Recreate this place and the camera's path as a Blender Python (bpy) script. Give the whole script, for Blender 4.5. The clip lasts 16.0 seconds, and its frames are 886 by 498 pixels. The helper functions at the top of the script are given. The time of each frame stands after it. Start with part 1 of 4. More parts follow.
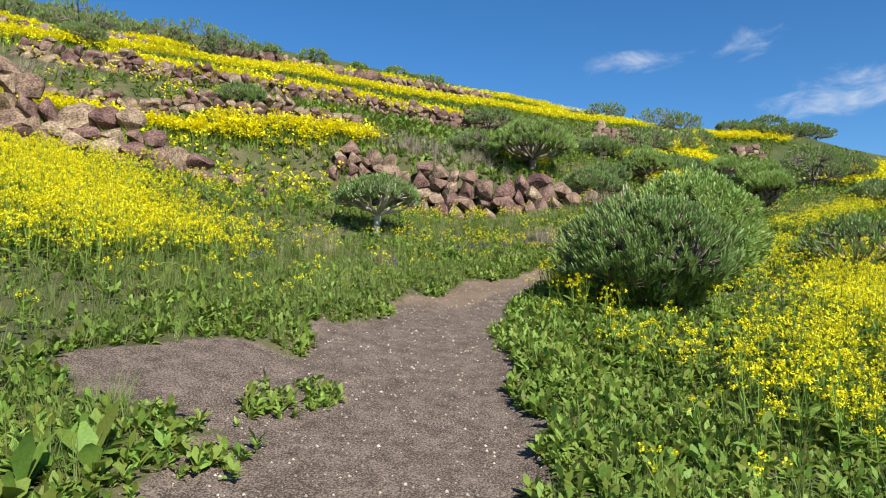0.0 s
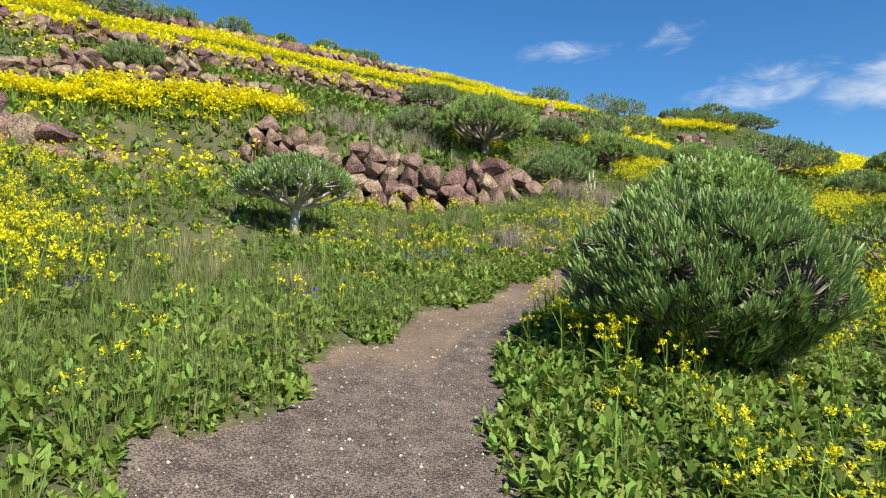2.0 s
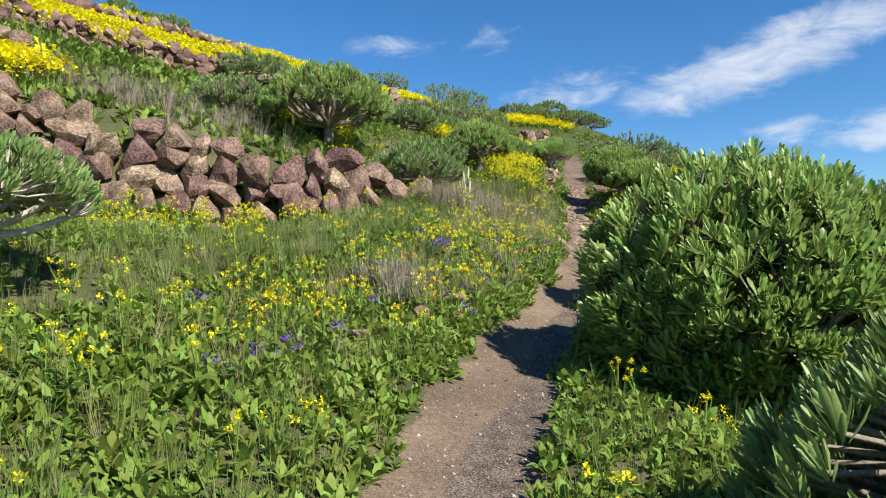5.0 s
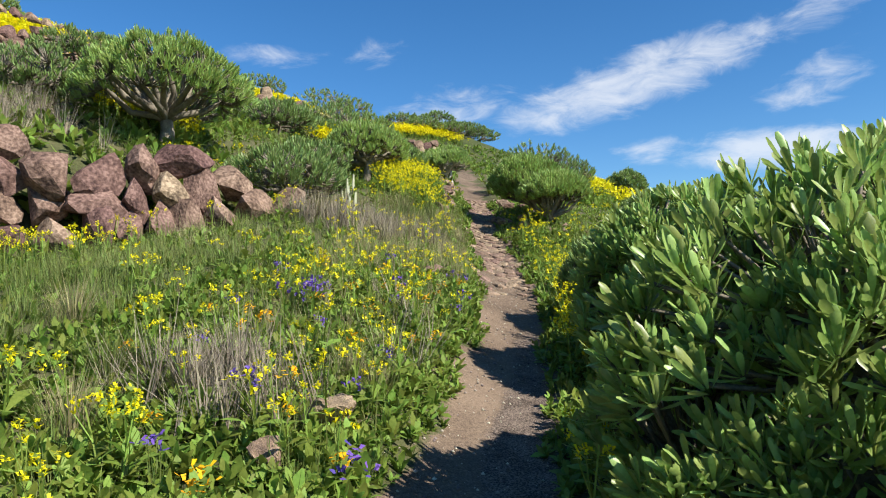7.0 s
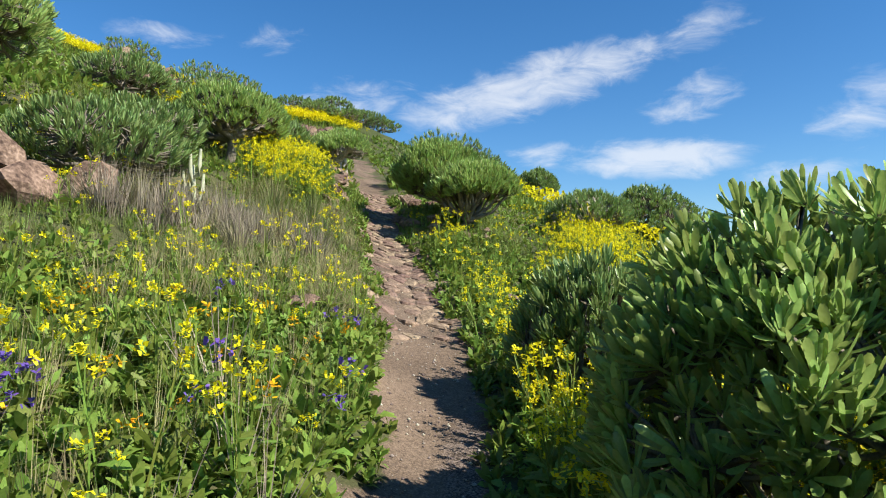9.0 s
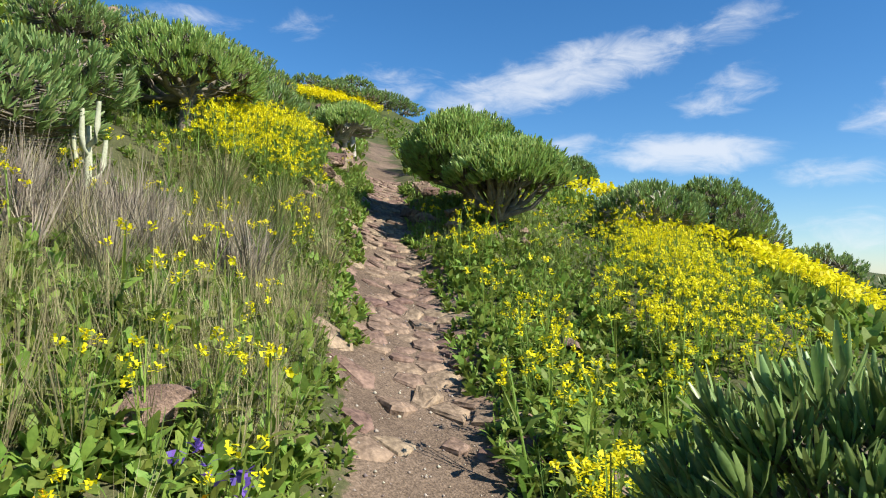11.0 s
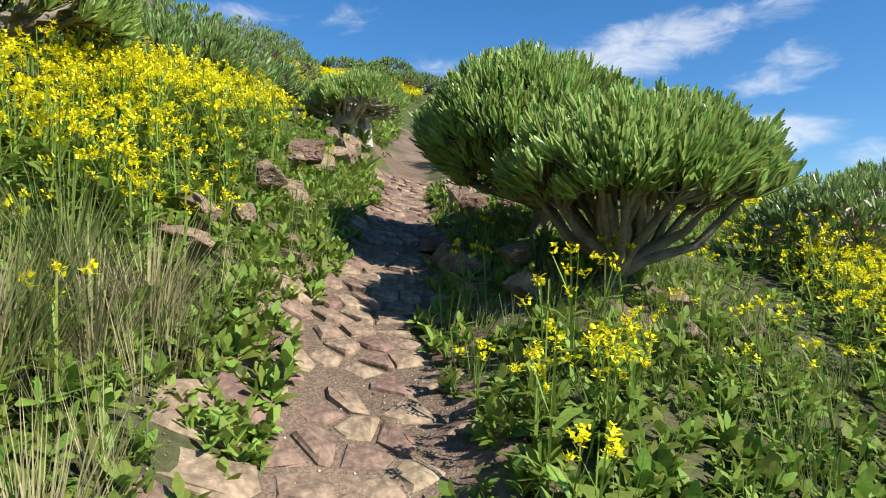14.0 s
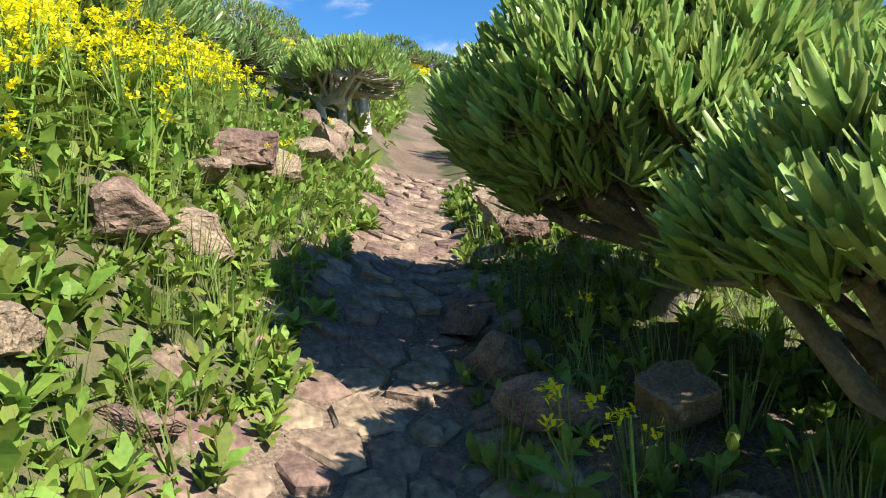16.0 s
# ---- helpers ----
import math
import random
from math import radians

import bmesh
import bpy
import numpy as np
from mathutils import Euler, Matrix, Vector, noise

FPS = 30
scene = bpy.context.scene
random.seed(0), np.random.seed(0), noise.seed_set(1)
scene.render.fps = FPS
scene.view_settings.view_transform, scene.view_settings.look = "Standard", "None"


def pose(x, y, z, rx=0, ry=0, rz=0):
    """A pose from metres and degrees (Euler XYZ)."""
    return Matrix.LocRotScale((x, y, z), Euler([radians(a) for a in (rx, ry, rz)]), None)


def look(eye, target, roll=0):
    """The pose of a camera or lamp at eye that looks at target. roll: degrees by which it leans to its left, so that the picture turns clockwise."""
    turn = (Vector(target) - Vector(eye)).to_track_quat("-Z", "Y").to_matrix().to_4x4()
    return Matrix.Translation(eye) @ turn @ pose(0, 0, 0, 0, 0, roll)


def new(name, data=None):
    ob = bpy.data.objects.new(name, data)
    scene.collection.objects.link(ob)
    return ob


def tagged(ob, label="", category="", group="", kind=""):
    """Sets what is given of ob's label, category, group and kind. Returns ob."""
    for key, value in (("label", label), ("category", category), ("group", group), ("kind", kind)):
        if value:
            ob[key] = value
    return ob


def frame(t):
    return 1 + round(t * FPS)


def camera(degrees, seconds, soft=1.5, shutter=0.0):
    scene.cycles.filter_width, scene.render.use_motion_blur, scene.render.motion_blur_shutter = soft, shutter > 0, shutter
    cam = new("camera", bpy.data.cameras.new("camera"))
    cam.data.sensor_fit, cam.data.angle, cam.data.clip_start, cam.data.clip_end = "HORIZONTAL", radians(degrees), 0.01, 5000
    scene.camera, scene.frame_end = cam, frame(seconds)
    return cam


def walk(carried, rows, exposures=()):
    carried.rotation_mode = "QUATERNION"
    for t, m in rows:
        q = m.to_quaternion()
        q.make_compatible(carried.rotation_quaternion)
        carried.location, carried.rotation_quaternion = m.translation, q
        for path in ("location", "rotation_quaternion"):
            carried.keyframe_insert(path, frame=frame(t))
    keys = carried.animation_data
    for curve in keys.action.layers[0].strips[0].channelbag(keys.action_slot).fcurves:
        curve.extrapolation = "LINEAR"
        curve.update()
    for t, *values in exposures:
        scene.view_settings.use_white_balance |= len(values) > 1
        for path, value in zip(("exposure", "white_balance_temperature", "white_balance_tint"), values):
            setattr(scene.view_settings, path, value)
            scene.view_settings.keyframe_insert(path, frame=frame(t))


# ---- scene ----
cam = camera(66.2, 16.0, 1.1)
METRES, EYE, TILT, LEAN, TURN = 24.0, 1.5, 4.0, 0.0, 0.0
ROWS = [
    (0.0, 0.0, 0.0, 0.0, -0.0, 0.0, 0.0),
    (0.5, -0.0015, 0.0342, 0.0028, -1.33, -0.43, 0.27),
    (1.0, -0.0047, 0.0672, 0.0048, -2.61, -0.9, 0.27),
    (1.5, -0.0056, 0.1023, 0.0085, -4.02, -1.22, 0.1),
    (2.0, -0.0058, 0.1368, 0.0121, -5.69, -1.13, -0.29),
    (2.5, -0.0057, 0.1709, 0.0163, -8.02, -0.96, -0.63),
    (3.0, -0.0078, 0.2035, 0.0201, -10.52, -0.93, -0.83),
    (3.5, -0.0059, 0.2347, 0.022, -13.22, -1.34, -0.96),
    (6.0, 0.0256, 0.3839, 0.0362, -24.57, -1.05, 0.07),
    (6.5, 0.0388, 0.415, 0.0369, -27.06, -0.58, 0.03),
    (7.0, 0.0551, 0.4427, 0.0394, -29.99, -0.47, -0.32),
    (7.5, 0.0713, 0.4702, 0.042, -32.72, -0.47, -0.84),
    (8.0, 0.0887, 0.4985, 0.042, -35.51, -0.49, -1.36),
    (8.5, 0.1072, 0.5265, 0.0437, -37.63, -0.51, -1.88),
    (9.0, 0.1251, 0.5544, 0.0468, -38.81, -0.61, -2.3),
    (9.5, 0.1446, 0.5793, 0.0485, -38.85, -0.66, -2.99),
    (10.0, 0.1628, 0.6016, 0.0503, -37.87, -0.67, -3.65),
    (12.5, 0.2607, 0.7213, 0.0616, -35.16, -3.34, -3.31),
    (13.0, 0.2805, 0.7474, 0.0651, -34.05, -3.31, -3.08),
    (13.5, 0.2954, 0.7744, 0.0682, -33.05, -3.01, -2.96),
    (14.0, 0.3099, 0.7981, 0.0723, -32.75, -2.74, -2.69),
    (14.5, 0.3232, 0.8201, 0.0752, -32.92, -2.67, -2.45),
    (15.0, 0.3373, 0.8435, 0.0777, -33.13, -3.08, -2.25),
    (15.5, 0.3474, 0.8677, 0.0809, -32.84, -3.57, -2.06),
    (16.0, 0.3599, 0.8889, 0.0846, -32.17, -4.17, -2.05),
]
walk(cam, [(t, pose(0, 0, EYE, TILT, LEAN, TURN) @ pose(METRES * x, METRES * y, METRES * z, 90 + pitch, roll, yaw)) for t, x, y, z, yaw, pitch, roll in ROWS],
     [(0.0, .72), (3.0, .8), (13.0, .82), (14.5, .95), (16.0, 1.25)])

# ---- world, sun ----
SUN = Vector((.45, -.893, 0)).normalized() * math.cos(radians(40)) + Vector((0, 0, math.sin(radians(40))))
sun = new("sun", bpy.data.lights.new("sun", "SUN"))
sun.data.energy, sun.data.angle, sun.data.color = 5.0, radians(.53), (1.0, .95, .86)
sun.matrix_world = look(SUN * 50, (0, 0, 0))


def sky():
    w = bpy.data.worlds.new("sky")
    scene.world, w.use_nodes = w, True
    n, l = w.node_tree.nodes, w.node_tree.links
    n.clear()
    tex = n.new("ShaderNodeTexSky")
    tex.sky_type, tex.sun_disc = "NISHITA", False
    tex.sun_elevation, tex.sun_rotation = radians(40), math.atan2(SUN.x, SUN.y)
    tex.air_density, tex.dust_density, tex.ozone_density, tex.altitude = 1.0, .15, 6.0, 300
    hue = n.new("ShaderNodeHueSaturation")
    hue.inputs["Saturation"].default_value = 1.2
    l.new(tex.outputs[0], hue.inputs["Color"])
    blue = n.new("ShaderNodeBackground")
    blue.inputs[1].default_value = .086
    l.new(hue.outputs[0], blue.inputs[0])
    # flat-based cumulus, low over the falling side of the hill
    co = n.new("ShaderNodeTexCoord")
    sep = n.new("ShaderNodeSeparateXYZ")
    l.new(co.outputs["Generated"], sep.inputs[0])

    def m(op, a, b):
        k = n.new("ShaderNodeMath")
        k.operation = op
        for i, v in enumerate((a, b)):
            if isinstance(v, (int, float)):
                k.inputs[i].default_value = v
            else:
                l.new(v, k.inputs[i])
        return k.outputs[0]
    az = m("MULTIPLY", m("ARCTAN2", sep.outputs[0], sep.outputs[1]), 180 / math.pi)
    el = m("MULTIPLY", m("ARCSINE", sep.outputs[2], 0), 180 / math.pi)
    com = n.new("ShaderNodeCombineXYZ")
    l.new(m("MULTIPLY", az, .11), com.inputs[0])
    l.new(m("MULTIPLY", el, .26), com.inputs[1])
    noi = n.new("ShaderNodeTexNoise")
    noi.inputs["Scale"].default_value, noi.inputs["Detail"].default_value, noi.inputs["Roughness"].default_value = 2.2, 8, .62
    noi.inputs["Distortion"].default_value = .5
    l.new(com.outputs[0], noi.inputs["Vector"])
    cover = None
    for a, e, wa, we, rise, dense in CLOUDS:
        da = m("SUBTRACT", az, a)
        de = m("SUBTRACT", m("SUBTRACT", el, e), m("MULTIPLY", da, rise))
        q = m("ADD", m("POWER", m("ABSOLUTE", m("DIVIDE", da, wa), 0), 2), m("POWER", m("ABSOLUTE", m("DIVIDE", de, we), 0), 2))
        lobe = m("MULTIPLY", m("SUBTRACT", 1, m("MINIMUM", q, 2.5)), dense)
        cover = lobe if cover is None else m("MAXIMUM", cover, lobe)
    ramp = n.new("ShaderNodeMapRange")
    ramp.interpolation_type = "SMOOTHSTEP"
    ramp.inputs["From Min"].default_value, ramp.inputs["From Max"].default_value = .52, 1.08
    l.new(m("ADD", noi.outputs["Fac"], m("MULTIPLY", cover, .34)), ramp.inputs["Value"])
    white = n.new("ShaderNodeBackground")
    white.inputs[0].default_value, white.inputs[1].default_value = (.86, .89, .94, 1), .62
    mix, out = n.new("ShaderNodeMixShader"), n.new("ShaderNodeOutputWorld")
    l.new(m("MULTIPLY", ramp.outputs[0], .72), mix.inputs[0])
    l.new(blue.outputs[0], mix.inputs[1])
    l.new(white.outputs[0], mix.inputs[2])
    l.new(mix.outputs[0], out.inputs[0])


# azimuth, elevation, half-widths in degrees, rise, density
CLOUDS = [(46, 15.6, 13, 2.8, .22, 1.3), (56.5, 9.6, 8.5, 1.9, 0, 1.6), (31, 14.6, 6, 1.8, .1, .8), (60, 19, 4, 2.2, .2, .8), (59.5, 14, 4.5, 2, .3, .8), (15.5, 18.6, 5, 1.1, .05, .55),
          (25, 19.2, 3, 1.4, .1, .5), (47, 10.2, 3, 1.2, 0, .9), (71, 12, 3.5, 3, .2, .75), (67, 7.8, 4, 1.4, 0, .7), (68, 3.4, 7, 2.2, 0, .6), (85, 12, 10, 4, 0, 1.0), (110, 18, 14, 5, .1, .9), (-60, 26, 12, 3, .1, .5)]
sky()


# ---- materials ----
def surface(name, dark, light, scale=6.0, rough=.9, bump=.3, fine=60.0, vary=0.0, island=False, through_light=0.0, third=None, spec=.3, far_grain=.6, sharp=.14):
    """Two-scale mottled surface between two colours; vary: hue change from piece to piece."""
    mat = bpy.data.materials.new(name)
    mat.use_nodes = True
    n, l = mat.node_tree.nodes, mat.node_tree.links
    bsdf = n["Principled BSDF"]
    bsdf.inputs["Roughness"].default_value = rough
    bsdf.inputs["Specular IOR Level"].default_value = spec
    co = n.new("ShaderNodeTexCoord")
    big, small = n.new("ShaderNodeTexNoise"), n.new("ShaderNodeTexNoise")
    for k, s in ((big, scale), (small, fine)):
        k.inputs["Scale"].default_value, k.inputs["Detail"].default_value = s, 5
        l.new(co.outputs["Object"], k.inputs["Vector"])
    add = n.new("ShaderNodeMix")
    add.data_type = "FLOAT"
    add.inputs[0].default_value = 1 - far_grain
    l.new(big.outputs["Fac"], add.inputs[2])
    l.new(small.outputs["Fac"], add.inputs[3])
    ramp = n.new("ShaderNodeValToRGB")
    ramp.color_ramp.elements[0].position, ramp.color_ramp.elements[1].position = .5 - sharp, .5 + sharp
    ramp.color_ramp.elements[0].color, ramp.color_ramp.elements[1].color = (*dark, 1), (*light, 1)
    if third:
        e = ramp.color_ramp.elements.new(.5)
        e.color = (*third, 1)
    l.new(add.outputs[0], ramp.inputs[0])
    colour = ramp.outputs[0]
    if vary:
        info = n.new("ShaderNodeNewGeometry" if island else "ShaderNodeObjectInfo")
        rnd = info.outputs["Random Per Island" if island else "Random"]
        hue = n.new("ShaderNodeHueSaturation")
        for key, lo, hi in (("Hue", .5 - .045 * vary, .5 + .045 * vary), ("Value", 1 - .5 * vary, 1 + .5 * vary)):
            mr = n.new("ShaderNodeMapRange")
            mr.inputs["To Min"].default_value, mr.inputs["To Max"].default_value = lo, hi
            l.new(rnd, mr.inputs["Value"])
            l.new(mr.outputs[0], hue.inputs[key])
        l.new(colour, hue.inputs["Color"])
        colour = hue.outputs[0]
    l.new(colour, bsdf.inputs["Base Color"])
    if bump:
        bm_ = n.new("ShaderNodeBump")
        bm_.inputs["Strength"].default_value, bm_.inputs["Distance"].default_value = bump, .03
        l.new(add.outputs[0], bm_.inputs["Height"])
        l.new(bm_.outputs[0], bsdf.inputs["Normal"])
    if through_light:
        tr, mix = n.new("ShaderNodeBsdfTranslucent"), n.new("ShaderNodeMixShader")
        l.new(colour, tr.inputs[0])
        mix.inputs[0].default_value = through_light
        l.new(bsdf.outputs[0], mix.inputs[1])
        l.new(tr.outputs[0], mix.inputs[2])
        l.new(mix.outputs[0], n["Material Output"].inputs[0])
    return mat


def ground_material():
    """Soil, far meadow, trodden earth and gravel, laid by the ground's own masks with ragged, noisy borders."""
    mat = bpy.data.materials.new("hillside_soil")
    mat.use_nodes = True
    n, l = mat.node_tree.nodes, mat.node_tree.links
    bsdf = n["Principled BSDF"]
    bsdf.inputs["Roughness"].default_value = .95
    bsdf.inputs["Specular IOR Level"].default_value = .2
    co = n.new("ShaderNodeTexCoord")

    def grain(scale, detail=5):
        k = n.new("ShaderNodeTexNoise")
        k.inputs["Scale"].default_value, k.inputs["Detail"].default_value = scale, detail
        l.new(co.outputs["Object"], k.inputs["Vector"])
        return k.outputs["Fac"]

    def blend(a, b, f):
        k = n.new("ShaderNodeMix")
        k.data_type = "FLOAT"
        k.inputs[0].default_value = f
        l.new(a, k.inputs[2])
        l.new(b, k.inputs[3])
        return k.outputs[0]

    def tones(fac, sharp, *colours):
        k = n.new("ShaderNodeValToRGB")
        e = k.color_ramp.elements
        e[0].position, e[1].position = .5 - sharp, .5 + sharp
        e[0].color, e[1].color = (*colours[0], 1), (*colours[-1], 1)
        e.new(.5).color = (*colours[1], 1)
        l.new(fac, k.inputs[0])
        return k.outputs[0]
    g1, g7, g30, g80 = grain(1.1), grain(7), grain(30), grain(85)
    coarse, fine = blend(g1, g30, .4), blend(g7, g80, .75)
    soil = tones(coarse, .14, (.05, .05, .022), (.078, .085, .034), (.135, .11, .062))
    meadow = tones(blend(grain(.5), g7, .4), .14, (.035, .05, .016), (.06, .075, .024), (.12, .11, .05))
    earth = tones(blend(coarse, g80, .45), .11, (.085, .06, .042), (.155, .112, .078), (.25, .182, .128))
    gravel = tones(fine, .085, (.048, .036, .028), (.115, .087, .068), (.22, .17, .135))
    colour = soil
    for key, layer in (("far", meadow), ("trod", earth), ("gravel", gravel)):
        at = n.new("ShaderNodeAttribute")
        at.attribute_name = key
        shift = n.new("ShaderNodeMath")
        shift.operation = "ADD"
        l.new(at.outputs["Fac"], shift.inputs[0])
        l.new(blend(g7, g30, .5), shift.inputs[1])
        edge = n.new("ShaderNodeMapRange")
        edge.inputs["From Min"].default_value, edge.inputs["From Max"].default_value = .9, 1.1
        l.new(shift.outputs[0], edge.inputs["Value"])
        mix = n.new("ShaderNodeMix")
        mix.data_type = "RGBA"
        l.new(edge.outputs[0], mix.inputs[0])
        l.new(colour, mix.inputs[6])
        l.new(layer, mix.inputs[7])
        colour = mix.outputs[2]
    l.new(colour, bsdf.inputs["Base Color"])
    bump = n.new("ShaderNodeBump")
    bump.inputs["Strength"].default_value, bump.inputs["Distance"].default_value = .9, .03
    l.new(blend(coarse, g80, .4), bump.inputs["Height"])
    l.new(bump.outputs[0], bsdf.inputs["Normal"])
    return mat


GROUND = ground_material()
LAVA = surface("lava_stone", (.045, .026, .02), (.33, .225, .17), 2.6, fine=19, third=(.165, .105, .078), bump=1.0, vary=.75, far_grain=.45)
SLAB = surface("path_stone", (.10, .066, .047), (.31, .215, .15), 4, fine=34, third=(.19, .13, .092), bump=.6, vary=.5, far_grain=.5)
BARK = surface("pale_bark", (.34, .31, .26), (.66, .62, .54), 9, fine=80, bump=.5, third=(.36, .32, .26))
BARKD = surface("grey_bark", (.10, .085, .065), (.26, .225, .17), 9, fine=80, bump=.5)
LEAF = surface("succulent_leaf", (.22, .325, .07), (.38, .49, .15), 3, rough=.4, bump=0, vary=.55, island=True, through_light=.38, spec=.55)
LEAFD = surface("blue_green_leaf", (.15, .23, .062), (.265, .36, .118), 3, rough=.42, bump=0, vary=.55, island=True, through_light=.25, spec=.5)
HERB = surface("herb_leaf", (.13, .20, .028), (.25, .335, .06), 1.3, rough=.6, bump=0, vary=.6, island=True, through_light=.35)
BLADE = surface("grass_blade", (.11, .17, .035), (.24, .27, .085), 1.0, rough=.7, bump=0, vary=.6, island=True, through_light=.35)
STRAW = surface("dry_grass", (.21, .19, .085), (.42, .37, .2), 1.4, rough=.8, bump=0, vary=.5, island=True, through_light=.25)
TWIG = surface("dry_twig", (.17, .14, .10), (.36, .31, .235), 2, rough=.9, bump=0, vary=.5, island=True)
PETAL = surface("mustard_petal", (.78, .68, .008), (.86, .79, .02), 2, rough=.6, bump=0, vary=.18, island=True, through_light=.35)
CREAM = surface("cream_petal", (.75, .74, .35), (.82, .8, .5), 2, rough=.6, bump=0, vary=.2, island=True, through_light=.3)
PURPLE = surface("violet_petal", (.10, .06, .32), (.20, .12, .45), 3, rough=.6, bump=0, vary=.4, island=True, through_light=.3)
ORANGE = surface("marigold_petal", (.80, .36, .005), (.85, .55, .01), 3, rough=.6, bump=0, vary=.3, island=True, through_light=.3)
PEBBLE = surface("pebble", (.15, .12, .10), (.42, .36, .30), 5, bump=0, vary=1.3, island=True)
CACTUS = surface("pale_succulent_stem", (.30, .33, .2), (.5, .5, .36), 8, bump=.2)


# ---- mesh helpers ----
def mesh_from(name, verts, faces, mats, index=None, smooth=False):
    verts, faces = np.asarray(verts, np.float32), np.asarray(faces, np.int32)
    me = bpy.data.meshes.new(name)
    k = faces.shape[1]
    me.vertices.add(len(verts))
    me.vertices.foreach_set("co", verts.ravel())
    me.loops.add(faces.size)
    me.loops.foreach_set("vertex_index", faces.ravel())
    me.polygons.add(len(faces))
    me.polygons.foreach_set("loop_start", np.arange(0, faces.size, k, dtype=np.int32))
    for m in mats:
        me.materials.append(m)
    if index is not None:
        me.polygons.foreach_set("material_index", np.asarray(index, np.int32))
    if smooth:
        me.polygons.foreach_set("use_smooth", np.ones(len(faces), bool))
    me.update(calc_edges=True)
    return me


def join(pieces):
    vs, fs, n = [], [], 0
    for v, f in pieces:
        vs.append(v)
        fs.append(f + n)
        n += len(v)
    return np.concatenate(vs), np.concatenate(fs)


def spread(template, at, yaw, size, normal=None, tall=None):
    """Copies of a template joined into one array mesh. normal: the way that each copy's up points."""
    v, f = template
    at, yaw, size = np.asarray(at, float), np.asarray(yaw, float), np.asarray(size, float)
    n = len(at)
    c, s = np.cos(yaw), np.sin(yaw)
    p = np.empty((n, len(v), 3))
    p[:, :, 0] = v[:, 0] * c[:, None] - v[:, 1] * s[:, None]
    p[:, :, 1] = v[:, 0] * s[:, None] + v[:, 1] * c[:, None]
    p[:, :, 2] = v[:, 2] * (np.ones(n) if tall is None else tall)[:, None]
    p *= size[:, None, None]
    if normal is not None:
        z = normal / np.linalg.norm(normal, axis=1, keepdims=True)
        a = np.where(np.abs(z[:, 2:3]) < .95, np.array([[0, 0, 1.0]]), np.array([[1.0, 0, 0]]))
        x = np.cross(a, z)
        x /= np.linalg.norm(x, axis=1, keepdims=True)
        y = np.cross(z, x)
        p = p[:, :, 0:1] * x[:, None] + p[:, :, 1:2] * y[:, None] + p[:, :, 2:3] * z[:, None]
    p += at[:, None]
    return p.reshape(-1, 3), (f[None] + (np.arange(n) * len(v))[:, None, None]).reshape(-1, f.shape[1])


def blade(length, width, lean, droop, yaw, outline=((0, .25), (.4, .8), (.75, 1), (1, .12)), base=0.0, fold=0.0, z0=0.0):
    """A strip leaf from its base outwards: lean is its angle from upright, droop bends it on."""
    vs = []
    pos, a, last = np.array([base, 0, z0]), lean, 0
    for t, w in outline:
        d = np.array([math.sin(a), 0, math.cos(a)])
        pos = pos + d * (t - last) * length
        a, last = lean + droop * t, t
        vs += [pos + (0, -w * width / 2, fold * w * width), pos + (0, w * width / 2, fold * w * width)]
    vs = np.array(vs)
    c, s = math.cos(yaw), math.sin(yaw)
    vs = np.stack([vs[:, 0] * c - vs[:, 1] * s, vs[:, 0] * s + vs[:, 1] * c, vs[:, 2]], 1)
    fs = np.array([[2 * i, 2 * i + 1, 2 * i + 3, 2 * i + 2] for i in range(len(outline) - 1)])
    return vs, fs


def tube(points, radii, sides=6):
    points, radii = np.asarray(points, float), np.asarray(radii, float)
    vs = []
    for i, p in enumerate(points):
        d = points[min(i + 1, len(points) - 1)] - points[max(i - 1, 0)]
        d = d / (np.linalg.norm(d) + 1e-9)
        a = np.cross(d, (0, 0, 1) if abs(d[2]) < .9 else (1, 0, 0))
        a /= np.linalg.norm(a)
        b = np.cross(d, a)
        for k in range(sides):
            t = 2 * math.pi * k / sides
            vs.append(p + radii[i] * (a * math.cos(t) + b * math.sin(t)))
    fs = [[i * sides + k, i * sides + (k + 1) % sides, (i + 1) * sides + (k + 1) % sides, (i + 1) * sides + k]
          for i in range(len(points) - 1) for k in range(sides)]
    return np.array(vs), np.array(fs)


def part(name, me, parent, label=""):
    ob = new(name, me)
    ob.parent = parent
    return tagged(ob, label)


def thing(name, loc, label, category, group="", yaw=0.0, kind=""):
    ob = new(name)
    ob.empty_display_size = .1
    ob.matrix_world = pose(*loc, 0, 0, yaw)
    return tagged(ob, label, category, group, kind)


# ---- terrain ----
PY = np.array([-400, -8, 0, 4, 5.6, 7, 9, 10.4, 11.9, 13.4, 15.2, 16.9, 18.5, 20.5, 22.4, 24.8, 27, 30.8, 35.6, 60, 400])
PX = np.array([-.4, -.4, -.4, -.45, -.38, -.2, .35, 1.0, 2.0, 3.1, 4.55, 5.95, 6.95, 8.08, 9.15, 10.7, 12.0, 14.3, 17.3, 31, 31])
PZ = np.array([-6, -1.2, -.05, .5, .85, 1.1, 1.42, 1.63, 1.86, 2.1, 2.4, 2.7, 3.15, 3.65, 4.2, 4.95, 5.45, 6.4, 7.65, 14.4, 14.4])


def smooth_table(y, table):
    """The table's value at y, softened over a metre."""
    return sum(np.interp(y + o, PY, table) for o in (-.8, -.4, 0, .4, .8)) / 5


